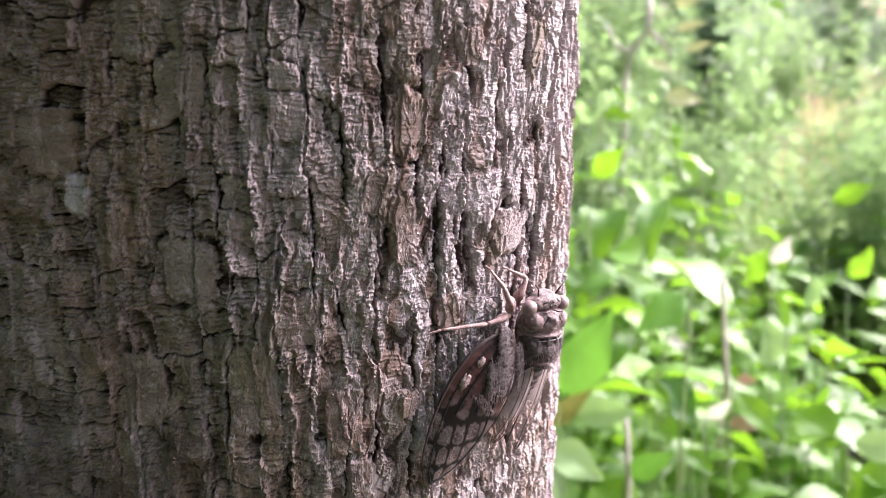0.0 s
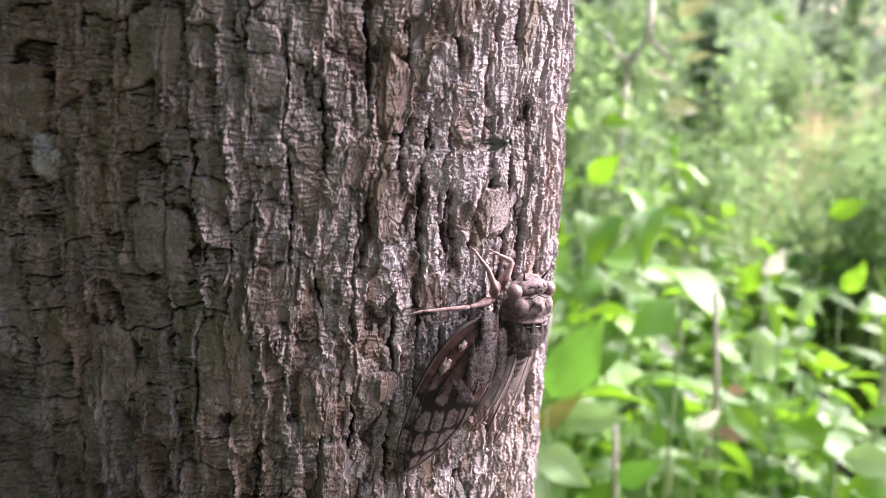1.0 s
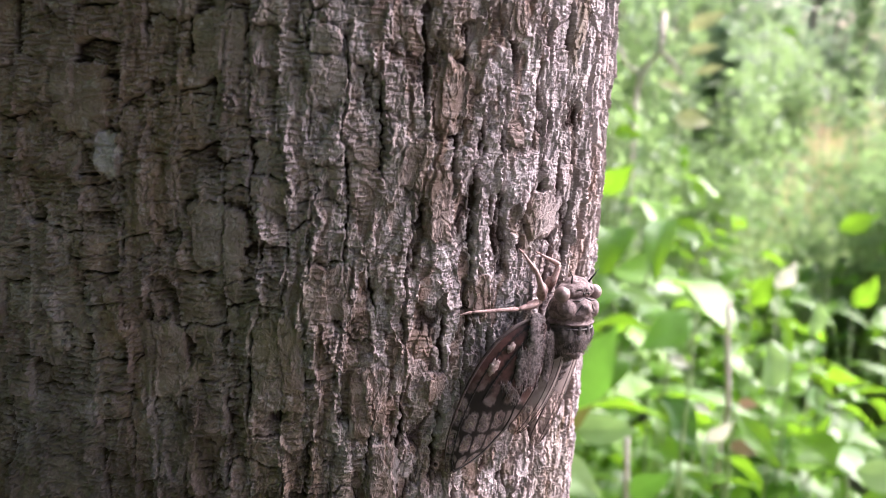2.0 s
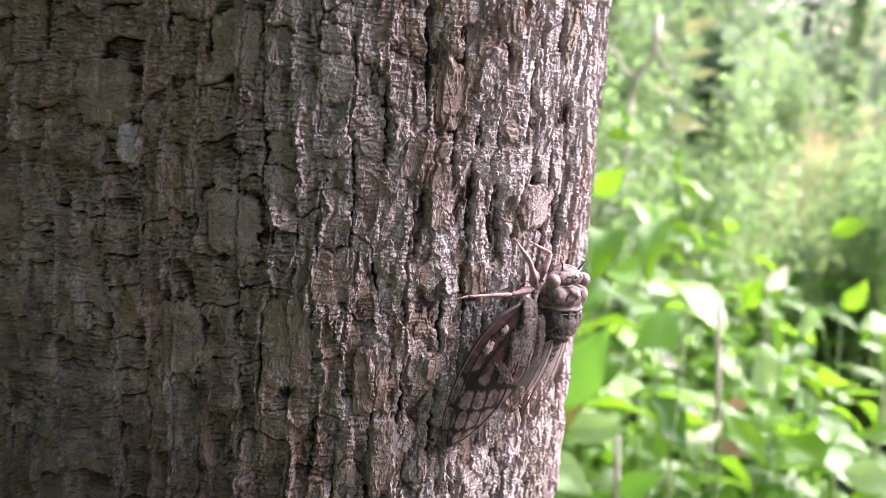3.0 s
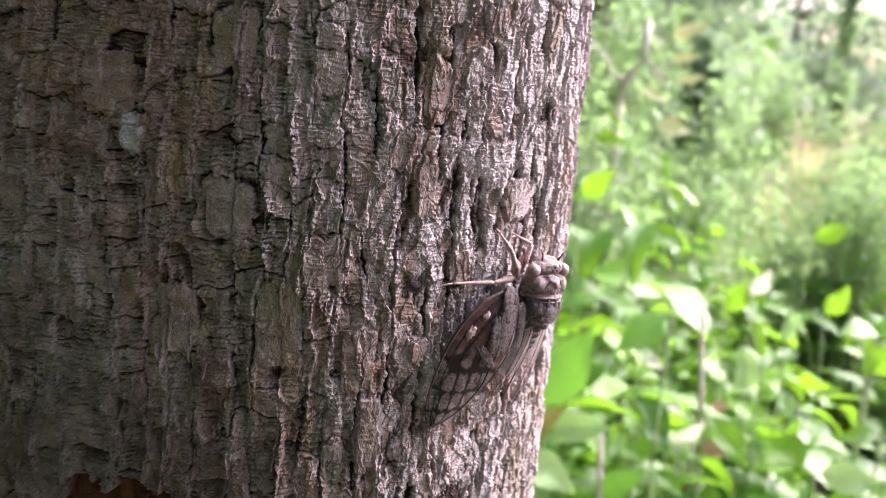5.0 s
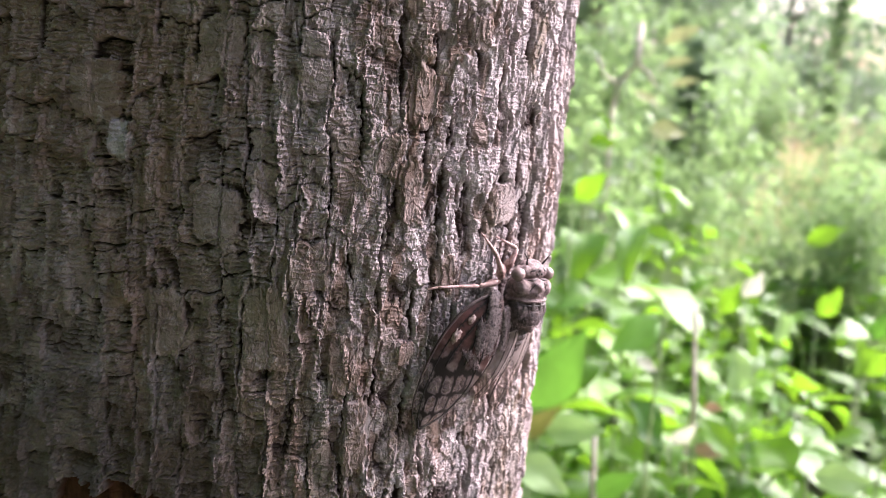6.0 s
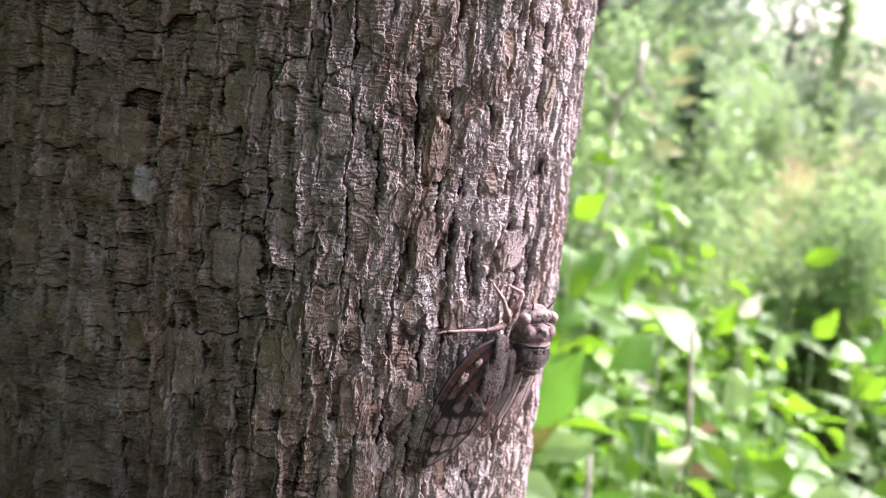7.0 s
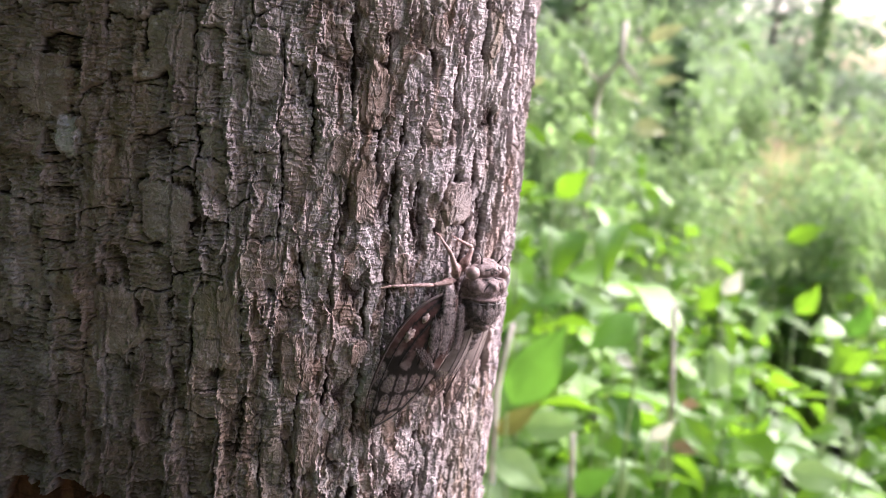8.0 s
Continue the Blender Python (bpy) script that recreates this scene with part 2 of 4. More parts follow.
# ---- the tree with the cicada ----
TRUNK_X, TRUNK_Y, WIDE_R, WIDE_L, DEEP = -0.040, 0.209, 0.072, 0.110, 0.072
LEAN_X = 0.054
_ph = np.linspace(-math.pi, math.pi, 8001)
_px = np.where(_ph > 0, WIDE_R, WIDE_L) * np.sin(_ph)
_py = -DEEP * np.cos(_ph)
_ps = np.concatenate([[0], np.cumsum(np.hypot(np.diff(_px), np.diff(_py)))])
_ps -= _ps[4000]


def trunk_scale(z):
    return 1 + 0.45 * np.exp(-np.maximum(z, 0) / 0.16) - 0.03 * np.clip(z - 1.2, 0, 3)


def on_trunk(s, z, out=0.0):
    """The place at arc length s (0 faces the walker, positive to the right) and height z, and the outward normal."""
    x, y = np.interp(s, _ps, _px), np.interp(s, _ps, _py)
    e = 0.0005
    tx, ty = np.interp(s + e, _ps, _px) - np.interp(s - e, _ps, _px), np.interp(s + e, _ps, _py) - np.interp(s - e, _ps, _py)
    n = np.hypot(tx, ty)
    nx, ny = ty / n, -tx / n
    k = trunk_scale(z)
    return TRUNK_X + LEAN_X * (z - 1.1867) + x * k + nx * out, TRUNK_Y + y * k + ny * out, nx, ny


FURROWS = [-0.0515, -0.0445, -0.0319, -0.0244, -0.018, -0.0124, -0.0045, 0.0012, 0.0064, 0.0115, 0.0172, 0.0238, 0.0303, 0.0376, 0.0430, 0.0489, 0.0552, 0.0612, 0.0666, 0.0735, 0.0790, 0.0838]


# large plates of bark: arc place, height, half width, half height, thickness in mm
PLATES = [(0.0137, 1.1976, 0.0024, 0.0024, 1.1), (0.0498, 1.2016, 0.0026, 0.0035, 0.9), (0.0296, 1.1763, 0.0028, 0.0046, 0.6), (0.0351, 1.1686, 0.0025, 0.0072, 0.9), (0.0357, 1.1879, 0.0029, 0.0063, 0.5), (0.0063, 1.139, 0.0050, 0.0096, 0.25),
          (-0.0256, 1.1777, 0.0027, 0.0042, 0.3), (0.0229, 1.1311, 0.0038, 0.0072, 0.6), (0.036, 1.1323, 0.0019, 0.0028, 1.3), (0.0455, 1.1501, 0.0030, 0.0039, 0.8), (-0.0053, 1.1635, 0.0050, 0.0062, 0.15), (0.0151, 1.1527, 0.0034, 0.0055, 0.2),
          (0.0137, 1.1904, 0.0032, 0.0044, 0.6), (-0.005, 1.1965, 0.0044, 0.0059, 0.1), (-0.031, 1.1874, 0.0055, 0.0062, 0.15), (0.0266, 1.1134, 0.0030, 0.0091, 0.7), (0.0619, 1.164, 0.0038, 0.0048, 0.6), (-0.0157, 1.1399, 0.0048, 0.007, 0.1)]


def bark_relief(s, z):
    """Height of the bark over the mean surface, where it has broken away, its pale scar, its crust and its darker brown
    patch.
    """
    rs = np.random.RandomState(5)
    fur = list(FURROWS)
    while fur[0] > _ps[0] - 0.02:
        fur.insert(0, fur[0] - rs.uniform(0.007, 0.012))
    while fur[-1] < _ps[-1] + 0.02:
        fur.append(fur[-1] + rs.uniform(0.005, 0.009))
    fur = np.array(fur)
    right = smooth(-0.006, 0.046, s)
    rim_side = smooth(0.045, 0.075, s)
    ragged = 0.0007 * field(s / 0.0030, z / 0.0080, 13) + 0.0006 * field(s / 0.0013, z / 0.0028, 14) + 0.00030 * field(s / 0.0005, z / 0.0009, 27)

    def bend(zz):
        return 0.0022 * field(s / 0.022, zz / 0.050, 11) + 0.0012 * field(s / 0.007, zz / 0.019, 12)

    lean = rs.uniform(0.25, 1.75, 600)
    w = s + (bend(z) - bend(np.full_like(z, 1.1765))) + ragged
    k = np.clip(np.searchsorted(fur, w) - 1, 0, len(fur) - 2)
    dl, dr, wide = np.maximum(w - fur[k], 0), np.maximum(fur[k + 1] - w, 0), fur[k + 1] - fur[k]

    def along(i, run, seed):
        return field(i * 7.31 + 0.5, z / run + i * 3.7, seed)

    # flat plates between the furrows, cut across at uneven heights
    length = (0.0055 + 0.0085 * rs.rand(600))[k % 600] * (1 + 0.8 * smooth(0.0, 0.03, fur[k]))
    zz = z / length + (rs.rand(600) * 9)[k % 600] + 0.16 * field(s / 0.005, z / 0.009, 16) + ragged / 0.020 + (lean[(k + 7) % 600] - 1) * 0.45 * (dl / wide - 0.5)
    row = np.floor(zz).astype(np.int64)
    fr = zz - row
    table = rs.rand(4096)
    pick = table[(k * 131 + row * 17) & 4095]
    tilt, side = table[(k * 57 + row * 29 + 7) & 4095], table[(k * 91 + row * 43 + 3) & 4095]
    cut_low, cut_top = table[(k * 23 + row * 71) & 4095], table[(k * 23 + (row + 1) * 71) & 4095]
    h = 0.00035 * field(s / 0.016, z / 0.03, 33) + 0.00060 * (1 - right) * field(s / 0.0045, z / 0.0075, 36) + 0.00065 * (pick - 0.5) + (0.0008 * (tilt - 0.5) - 0.00030 * (1 - right)) * (fr - 0.5) * 2 + 0.0013 * (side - 0.5) * (dl / wide - 0.5) * 2
    # layers flaked off the plates, with sharp curved rims
    for size_s, size_z, thick, edge, seed in ((0.0062, 0.0150, 0.00050, 0.02, 80), (0.0040, 0.0085, 0.00036, 0.10, 90), (0.0022, 0.0050, 0.00024, 0.16, 100)):
        n = fractal(w / size_s, z / size_z, seed, 2) + ragged / 0.010 - edge
        h -= thick * (0.7 + 0.5 * right) * smooth(-0.020, 0.020, n)
    # fine layers across the plates
    q = z / 0.00105 + 1.0 * field(s / 0.010, z / 0.006, 23) + 0.55 * field(s / 0.0030, z / 0.0018, 24) + 0.25 * field(s / 0.0010, z / 0.001, 26)
    h += (0.00082 - 0.00056 * right) * (np.abs((q - np.floor(q)) - 0.72) - 0.3) * smooth(-0.55, 0.05, field(s / 0.006, z / 0.012, 25))
    # cracks across
    for d, cut in ((fr * length, cut_low), ((1 - fr) * length, cut_top)):
        h -= 0.0011 * smooth(0.30, 0.60, cut) * (1 - 0.6 * right) * (1 - smooth(0.2, 1.0, d / (0.00026 + 0.00016 * cut)))
    for gap, run, seed, deep in ((0.0046, 0.0055, 28, 0.0008), (0.0021, 0.0032, 34, 0.00050), (0.0013, 0.0026, 64, 0.00030)):
        q = z / gap + 0.5 * field(s / 0.010, z / 0.006, seed) + 0.25 * field(s / 0.0024, z / 0.003, seed + 1)
        line = np.round(q)
        h -= deep * (1 - 0.75 * right) * smooth(0.14, 0.30, field(w / run, line * 7.77 + 0.4, seed + 2)) * (1 - smooth(0.2, 1.0, np.abs(q - line) * gap / 0.00028))
    # crusty ridges along the furrows, wider and rougher on the lit side
    crust = np.zeros_like(s)
    for d, i, part_of in ((dl, k, lean[k % 600]), (dr, k + 1, 2 - lean[(k + 1) % 600])):
        reach = (0.0010 + 0.0009 * right) * (0.35 + part_of) * np.clip(0.75 + 1.1 * along(i, 0.012, 17), 0.1, 1.8)
        crust = np.maximum(crust, 1 - smooth(0.72, 1.0, d / reach))
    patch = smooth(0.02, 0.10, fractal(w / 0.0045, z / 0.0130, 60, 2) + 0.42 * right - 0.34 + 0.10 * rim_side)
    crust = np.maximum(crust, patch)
    jag = ragged * 0.9 + 0.00035 * field(s / 0.0009, z / 0.0018, 71) + 0.00022 * field(s / 0.0004, z / 0.0006, 72)
    rough = np.zeros_like(s)
    for size_s, size_z, level, slant, seed in ((0.0034, 0.0180, 0.00100, 0.00050, 41), (0.0018, 0.0085, 0.00042, 0.00024, 46), (0.0010, 0.0040, 0.00015, 0.00012, 21)):
        f1, f2, own, slope = cells((s + jag) / size_s + 0.25 * field(s / 0.004, z / 0.010, seed + 1), z / size_z + jag / 0.0012 * 0.35 + 0.25 * field(s / 0.002, z / 0.005, seed + 2), seed)
        rough += level * (own - 0.5) + slant * slope - 0.35 * level * (1 - smooth(0.0, 0.10, f2 - f1))
    q = z / 0.00085 + 1.2 * field(s / 0.006, z / 0.005, 73) + 0.7 * field(s / 0.0016, z / 0.0018, 74)
    rough += 0.00008 * (q - np.floor(q) - 0.5) * smooth(-0.2, 0.2, field(s / 0.004, z / 0.008, 75))
    h += crust * (0.00040 + (0.85 - 0.20 * right - 0.36 * rim_side) * rough + 0.00006 * fractal(s / 0.0006, z / 0.0014, 50, 3, 0.9))
    h += (0.00004 + 0.00006 * (1 - right)) * fractal(s / 0.0008, z / 0.0007, 55, 3, 0.9)
    h += 0.0004 * smooth(0.0845, 0.0870, s)
    # the furrows themselves
    for d, i in ((dl, k), (dr, k + 1)):
        main = np.exp(-((fur[i] - 0.0666) / 0.001) ** 2) + 1.2 * np.exp(-((fur[i] - 0.0838) / 0.001) ** 2)
        open_up = smooth(-0.10, 0.35, along(i, 0.015, 15) + 0.14 + 0.10 * right + 0.16 * rim_side + 0.6 * main)
        girth = (0.00032 + 0.00016 * right + 0.00045 * main) * (0.35 + 0.9 * open_up)
        h = h - (0.0010 + 0.0005 * right + 0.0014 * main) * open_up * (1 - smooth(0.30, 1.0, d / girth))
    # the large plates stand out with a dark gap round them
    for n, (ps, pz, pw, ph, thick) in enumerate(PLATES):
        d = ((np.abs(w - ps) / pw) ** 5 + (np.abs(z - pz + 0.12 * (s - ps)) / ph) ** 5) ** 0.2 + ragged * 60 + 0.16 * field(s / 0.0022 + n, z / 0.0030, 110)
        face = 1 - smooth(0.93, 1.0, d)
        gap = smooth(0.93, 1.0, d) * (1 - smooth(1.05, 1.30, d))
        slack = smooth(-0.1, 0.25, field(s / 0.004 + n, z / 0.005, 111))
        h = h * (1 - 0.55 * face) + face * (0.00015 + 0.00045 * thick) - 0.0008 * gap * slack
        crust = crust * (1 - 0.7 * face)
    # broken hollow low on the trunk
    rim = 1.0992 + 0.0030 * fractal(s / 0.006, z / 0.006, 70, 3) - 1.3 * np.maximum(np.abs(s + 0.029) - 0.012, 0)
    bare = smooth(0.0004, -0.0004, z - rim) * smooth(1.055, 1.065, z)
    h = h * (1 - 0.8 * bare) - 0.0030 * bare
    pale = np.clip(1 - smooth(0.7, 1.15, np.hypot((s + 0.0256) / 0.0028, (z - 1.1777) / 0.0044) + 0.3 * field(s / 0.0012, z / 0.0015, 120)), 0, 1)
    # darker brown patch round the hollow, fading out unevenly
    dark_spread = 0.6 * (1 - smooth(0.35, 1.05, np.hypot((s + 0.034) / 0.044, (z - 1.098) / 0.052) + 0.45 * fractal(s / 0.014, z / 0.022, 150, 3)))
    return h, bare, pale, crust, dark_spread


def bark_marks(me, s, h, bare, pale, crust, dark_spread):
    # Crust's own pale grey grows towards the right, with sunlight put into it.
    lit_tone = 0.35 + 0.65 * smooth(-0.006, 0.046, s)
    for key, values in (("relief", np.clip((h + 0.0020) / 0.0026, 0, 1)), ("bare", bare), ("pale", pale), ("crust", crust * lit_tone), ("dark_spread", dark_spread)):
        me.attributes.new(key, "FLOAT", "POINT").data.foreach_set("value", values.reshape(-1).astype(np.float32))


def bark_scale(name, parent, s0, z0, pw, ph, lift, seed):
    """A loose scale of bark with a ragged rim, lying on the trunk."""
    around, deep = (84, 20) if ph > 0.0023 else (36, 9)
    turn = np.linspace(0, math.tau, around, endpoint=False)
    reach = (np.abs(np.cos(turn)) ** 4 + np.abs(np.sin(turn)) ** 4) ** -0.25
    reach = reach * (1 + 0.16 * field(np.cos(turn) * 1.7 + seed * 3.1, np.sin(turn) * 1.7, 140) + 0.20 * field(np.cos(turn) * 6 + seed * 1.3, np.sin(turn) * 6, 141))
    rings = np.append(np.linspace(0, 1, deep), 1.0)[:, None]
    s, z = s0 + pw * rings * reach * np.cos(turn), z0 + ph * rings * reach * np.sin(turn)
    h, bare, pale, crust, dark_spread = bark_relief(s, z)
    level = np.median(h)
    tilt = random.Random(seed)
    out = np.maximum(h, level - 0.0005) + lift + lift * (tilt.uniform(-0.6, 0.6) * (s - s0) / pw + tilt.uniform(-0.6, 0.6) * (z - z0) / ph)
    skirt = np.arange(deep + 1)[:, None] == deep
    out = np.where(skirt, np.minimum(h, level) - 0.0012, out)
    x, y, _, _ = on_trunk(s, z, out)
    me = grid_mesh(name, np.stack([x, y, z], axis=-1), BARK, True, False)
    bark_marks(me, s, out, bare, pale, crust, dark_spread)
    ob = new(name, me)
    ob.parent = parent


def build_tree():
    tree = tagged(new("tree"), "tree with deeply furrowed grey-brown bark", "tree")
    s_fine = np.arange(-0.074, 0.112, 0.00021)
    s_grid = np.concatenate([s_fine, np.linspace(s_fine[-1] + 0.0006, s_fine[0] + (_ps[-1] - _ps[0]) - 0.0006, 130)])
    s_grid = (s_grid - _ps[0]) % (_ps[-1] - _ps[0]) + _ps[0]
    z_grid = np.concatenate([np.linspace(-0.05, 0.98, 90), np.linspace(0.985, 1.058, 40), np.arange(1.060, 1.232, 0.00022), np.linspace(1.234, 1.30, 36), np.linspace(1.31, 3.4, 70)])
    s, z = np.meshgrid(s_grid, z_grid)
    h, bare, pale, crust, dark_spread = bark_relief(s, z)
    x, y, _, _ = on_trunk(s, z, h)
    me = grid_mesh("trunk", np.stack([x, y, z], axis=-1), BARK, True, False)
    bark_marks(me, s, h, bare, pale, crust, dark_spread)
    ob = new("trunk", me)
    ob.parent = tree
    pick = random.Random(17)
    scales = [("bark_plate", p[0], p[1], p[2] * 0.93, p[3] * 0.93, 0.00006 + 0.00022 * p[4]) for p in PLATES]
    for i in range(60):
        scales.append(("bark_flake", pick.uniform(-0.045, 0.085), pick.uniform(1.085, 1.215), pick.uniform(0.0006, 0.0015), pick.uniform(0.0010, 0.0034), pick.uniform(0.0001, 0.0005)))
    for n, (name, s0, z0, pw, ph, lift) in enumerate(scales):
        bark_scale(name, tree, s0, z0, pw, ph, lift, n)
    # Limbs and crown are out of view; the crown also blocks overhead sky light.
    rng = random.Random(21)
    centres = []
    for i in range(9):
        a, r, top = i * 2.4, rng.uniform(0.7, 1.5), rng.uniform(3.4, 4.9)
        foot = Vector((TRUNK_X + 0.06, TRUNK_Y, 2.5 + 0.1 * i))
        tip = Vector((TRUNK_X + math.cos(a) * r, TRUNK_Y + math.sin(a) * r, top))
        bm = bmesh.new()
        tube(bm, [foot, foot.lerp(tip, 0.5) + Vector((0, 0, -0.12)), tip], [0.04, 0.026, 0.008], 8)
        part("limb", bm, WOOD, tree)
        centres.append((tuple(tip), (0.55, 0.55, 0.4)))
        centres.append((tuple(foot.lerp(tip, 0.6)), (0.45, 0.45, 0.35)))
    crown = tagged(new("crown", leaf_cloud("crown", centres, 9000, 0.13, LEAF_TREE, rng)), kind="stuff")
    crown.parent = tree
    return tree


tree = build_tree()

# ---- ground ----


def ground_height(x, y):
    return 0.05 * noise.noise(Vector((x * 0.6, y * 0.6, 0))) + 0.12 * noise.noise(Vector((x * 0.12, y * 0.12, 4)))


def build_ground():
    axis = np.concatenate([-np.geomspace(900, 6, 26), np.linspace(-5.5, 9.5, 61), np.geomspace(10, 900, 28)])
    xs, ys = np.meshgrid(axis, axis)
    zs = np.array([[ground_height(a, b) if abs(a) < 60 and abs(b) < 60 else 0.0 for a, b in zip(ra, rb)] for ra, rb in zip(xs, ys)])
    tagged(new("ground", grid_mesh("ground", np.stack([xs, ys, zs], axis=-1), SOIL)), "dark soil under weeds and grass", "ground", kind="structure")


build_ground()

# ---- plants ----


def leaf_mesh(name, length, width, mat, fold=0.25, droop=0.5, shape=0.42, wave=0.06, rows=9, cols=6, stalk=0.2, seed=0, point=0.8):
    """A leaf along +y with a folded midrib, a drooping tip and a short stalk."""
    bm = bmesh.new()
    grid = []
    for i in range(rows):
        u = i / (rows - 1)
        half = width / 2 * (math.sin(math.pi * u ** (math.log(0.5) / math.log(shape))) ** point if 0 < u < 1 else 0.0) + 0.0006
        y = length * (stalk + u)
        z0 = length * (0.12 * u - droop * u * u)
        row = []
        for j in range(cols + 1):
            v = j / cols * 2 - 1
            z = z0 + fold * half * abs(v) + wave * width * math.sin(u * 11 + v * 2.5 + seed) * abs(v)
            row.append(bm.verts.new((v * half, y * (1 - 0.18 * droop * u * u), z)))
        grid.append(row)
    for a, b in zip(grid, grid[1:]):
        for j in range(cols):
            bm.faces.new((a[j], a[j + 1], b[j + 1], b[j]))
    tube(bm, [(0, 0, 0), (0, length * stalk * 0.6, length * 0.01), (0, length * stalk * 1.02, 0)], 0.0011, 5)
    me = bpy.data.meshes.new(name)
    bm.to_mesh(me)
    bm.free()
    for p in me.polygons:
        p.use_smooth = True
    me.materials.append(mat)
    return me


def weed(rng, height, leaves, meshes, label, lean=0.12, size=1.0, stem_mat=STEM):
    """An upright weed: a bent stem with leaves in turn up its length."""
    thing = tagged(new("weed"), label, "weed", "weeds beside the tree")
    a = rng.uniform(0, math.tau)
    bend = [Vector((math.cos(a) * lean * height * f * f, math.sin(a) * lean * height * f * f, height * f)) for f in (0, 0.2, 0.4, 0.6, 0.8, 1.0)]
    bm = bmesh.new()
    tube(bm, bend, [0.004 * (1 - 0.6 * f) for f in (0, 0.2, 0.4, 0.6, 0.8, 1.0)], 6)
    part("stem", bm, stem_mat, thing)
    turn = rng.uniform(0, 360)
    for i in range(leaves):
        f = 0.25 + 0.75 * i / (leaves - 1)
        k = min(int(f * 5), 4)
        p = bend[k].lerp(bend[k + 1], f * 5 - k)
        turn += 137.5 + rng.uniform(-20, 20)
        ob = new("leaf", rng.choice(meshes))
        ob.parent = thing
        g = size * rng.uniform(0.7, 1.15) * (1.1 - 0.35 * f)
        ob.matrix_basis = pose(*p, rng.uniform(-12, 38), rng.uniform(-25, 25), turn) @ Matrix.Diagonal((g, g, g, 1))
    return thing


def plant_weeds():
    rng = random.Random(4)
    broad = [leaf_mesh("leaf", 0.115, 0.072, LEAF, 0.25, 0.35 + 0.2 * k, 0.40, 0.05, seed=k) for k in range(3)]
    slim = [leaf_mesh("leaf", 0.15, 0.045, LEAF, 0.35, 0.3 + 0.2 * k, 0.42, 0.05, seed=k) for k in range(2)]
    pale = [leaf_mesh("leaf", 0.10, 0.055, LEAF_PALE, 0.2, 0.5, 0.42, 0.06)]
    masters = []
    for k in range(7):
        kinds = broad * 3 + slim * (1 + k % 2) + pale * (k % 3 == 0)
        masters.append(weed(rng, rng.uniform(0.5, 0.8), 13 + k, kinds, "bright green broad-leaved weed growing by the tree", 0.2, 1.25))
    spots = []
    for i in range(130):
        r = rng.uniform(0.95, 3.2)
        spots.append((r, rng.uniform(-4, 40)))
    for i in range(40):
        spots.append((rng.uniform(0.8, 3.5), rng.uniform(-60, -4)))
    for i, (r, a) in enumerate(spots):
        x, y = r * math.sin(radians(a)), r * math.cos(radians(a))
        if abs(x - TRUNK_X) < 0.25 and abs(y - TRUNK_Y) < 0.3:
            continue
        g = rng.uniform(0.75, 1.15) * (1.15 if a < 12 else 0.95)
        m = pose(x, y, ground_height(x, y) - 0.01, 0, 0, rng.uniform(0, 360)) @ Matrix.Diagonal((g, g, g, 1))
        if i < len(masters):
            masters[i].matrix_basis = m
        else:
            ob = copy_thing(masters[i % len(masters)], m)
            ob.scale = (g, g, g)


plant_weeds()


def tall_leaf(base, tip, width, mat, label, droop=0.2, face=(0.1, -0.75, 0.65), more=3, seed=0, fold=0.22):
    """A weed that holds one large leaf from base to tip, with smaller leaves below."""
    rng = random.Random(seed)
    base, tip = Vector(base), Vector(tip)
    length = (tip - base).length
    width = min(width, 0.56 * length)
    thing = tagged(new("tall_weed"), label, "weed", "weeds beside the tree")
    thing.location = (base.x + rng.uniform(-0.04, 0.04), base.y + 0.03, ground_height(base.x, base.y) - 0.01)
    o = Vector(thing.location)
    y = (tip - base).normalized()
    z = Vector(face)
    z = (z - y * z.dot(y)).normalized()
    turn = Matrix((y.cross(z), y, z)).transposed().to_4x4()
    foot = base - y * length * 0.1
    bm = bmesh.new()
    tube(bm, [(0, 0, 0), (foot - o) * 0.5 + Vector((0.012, 0.01, 0)), foot - o], [0.0032, 0.0026, 0.0015], 6)
    part("stem", bm, STEM, thing)
    ob = new("leaf", leaf_mesh("leaf", length, width, mat, fold, droop, 0.38, 0.05, 14, 8, 0.1, seed, 1.2))
    ob.parent = thing
    ob.matrix_basis = Matrix.Translation(foot - o) @ turn
    small = leaf_mesh("leaf", 0.09, 0.05, LEAF, 0.25, 0.4, seed=seed)
    for i in range(more):
        ob = new("leaf", small)
        ob.parent = thing
        ob.matrix_basis = pose(*((foot - o) * (0.45 + 0.14 * i)), rng.uniform(-10, 30), rng.uniform(-20, 20), rng.uniform(0, 360))


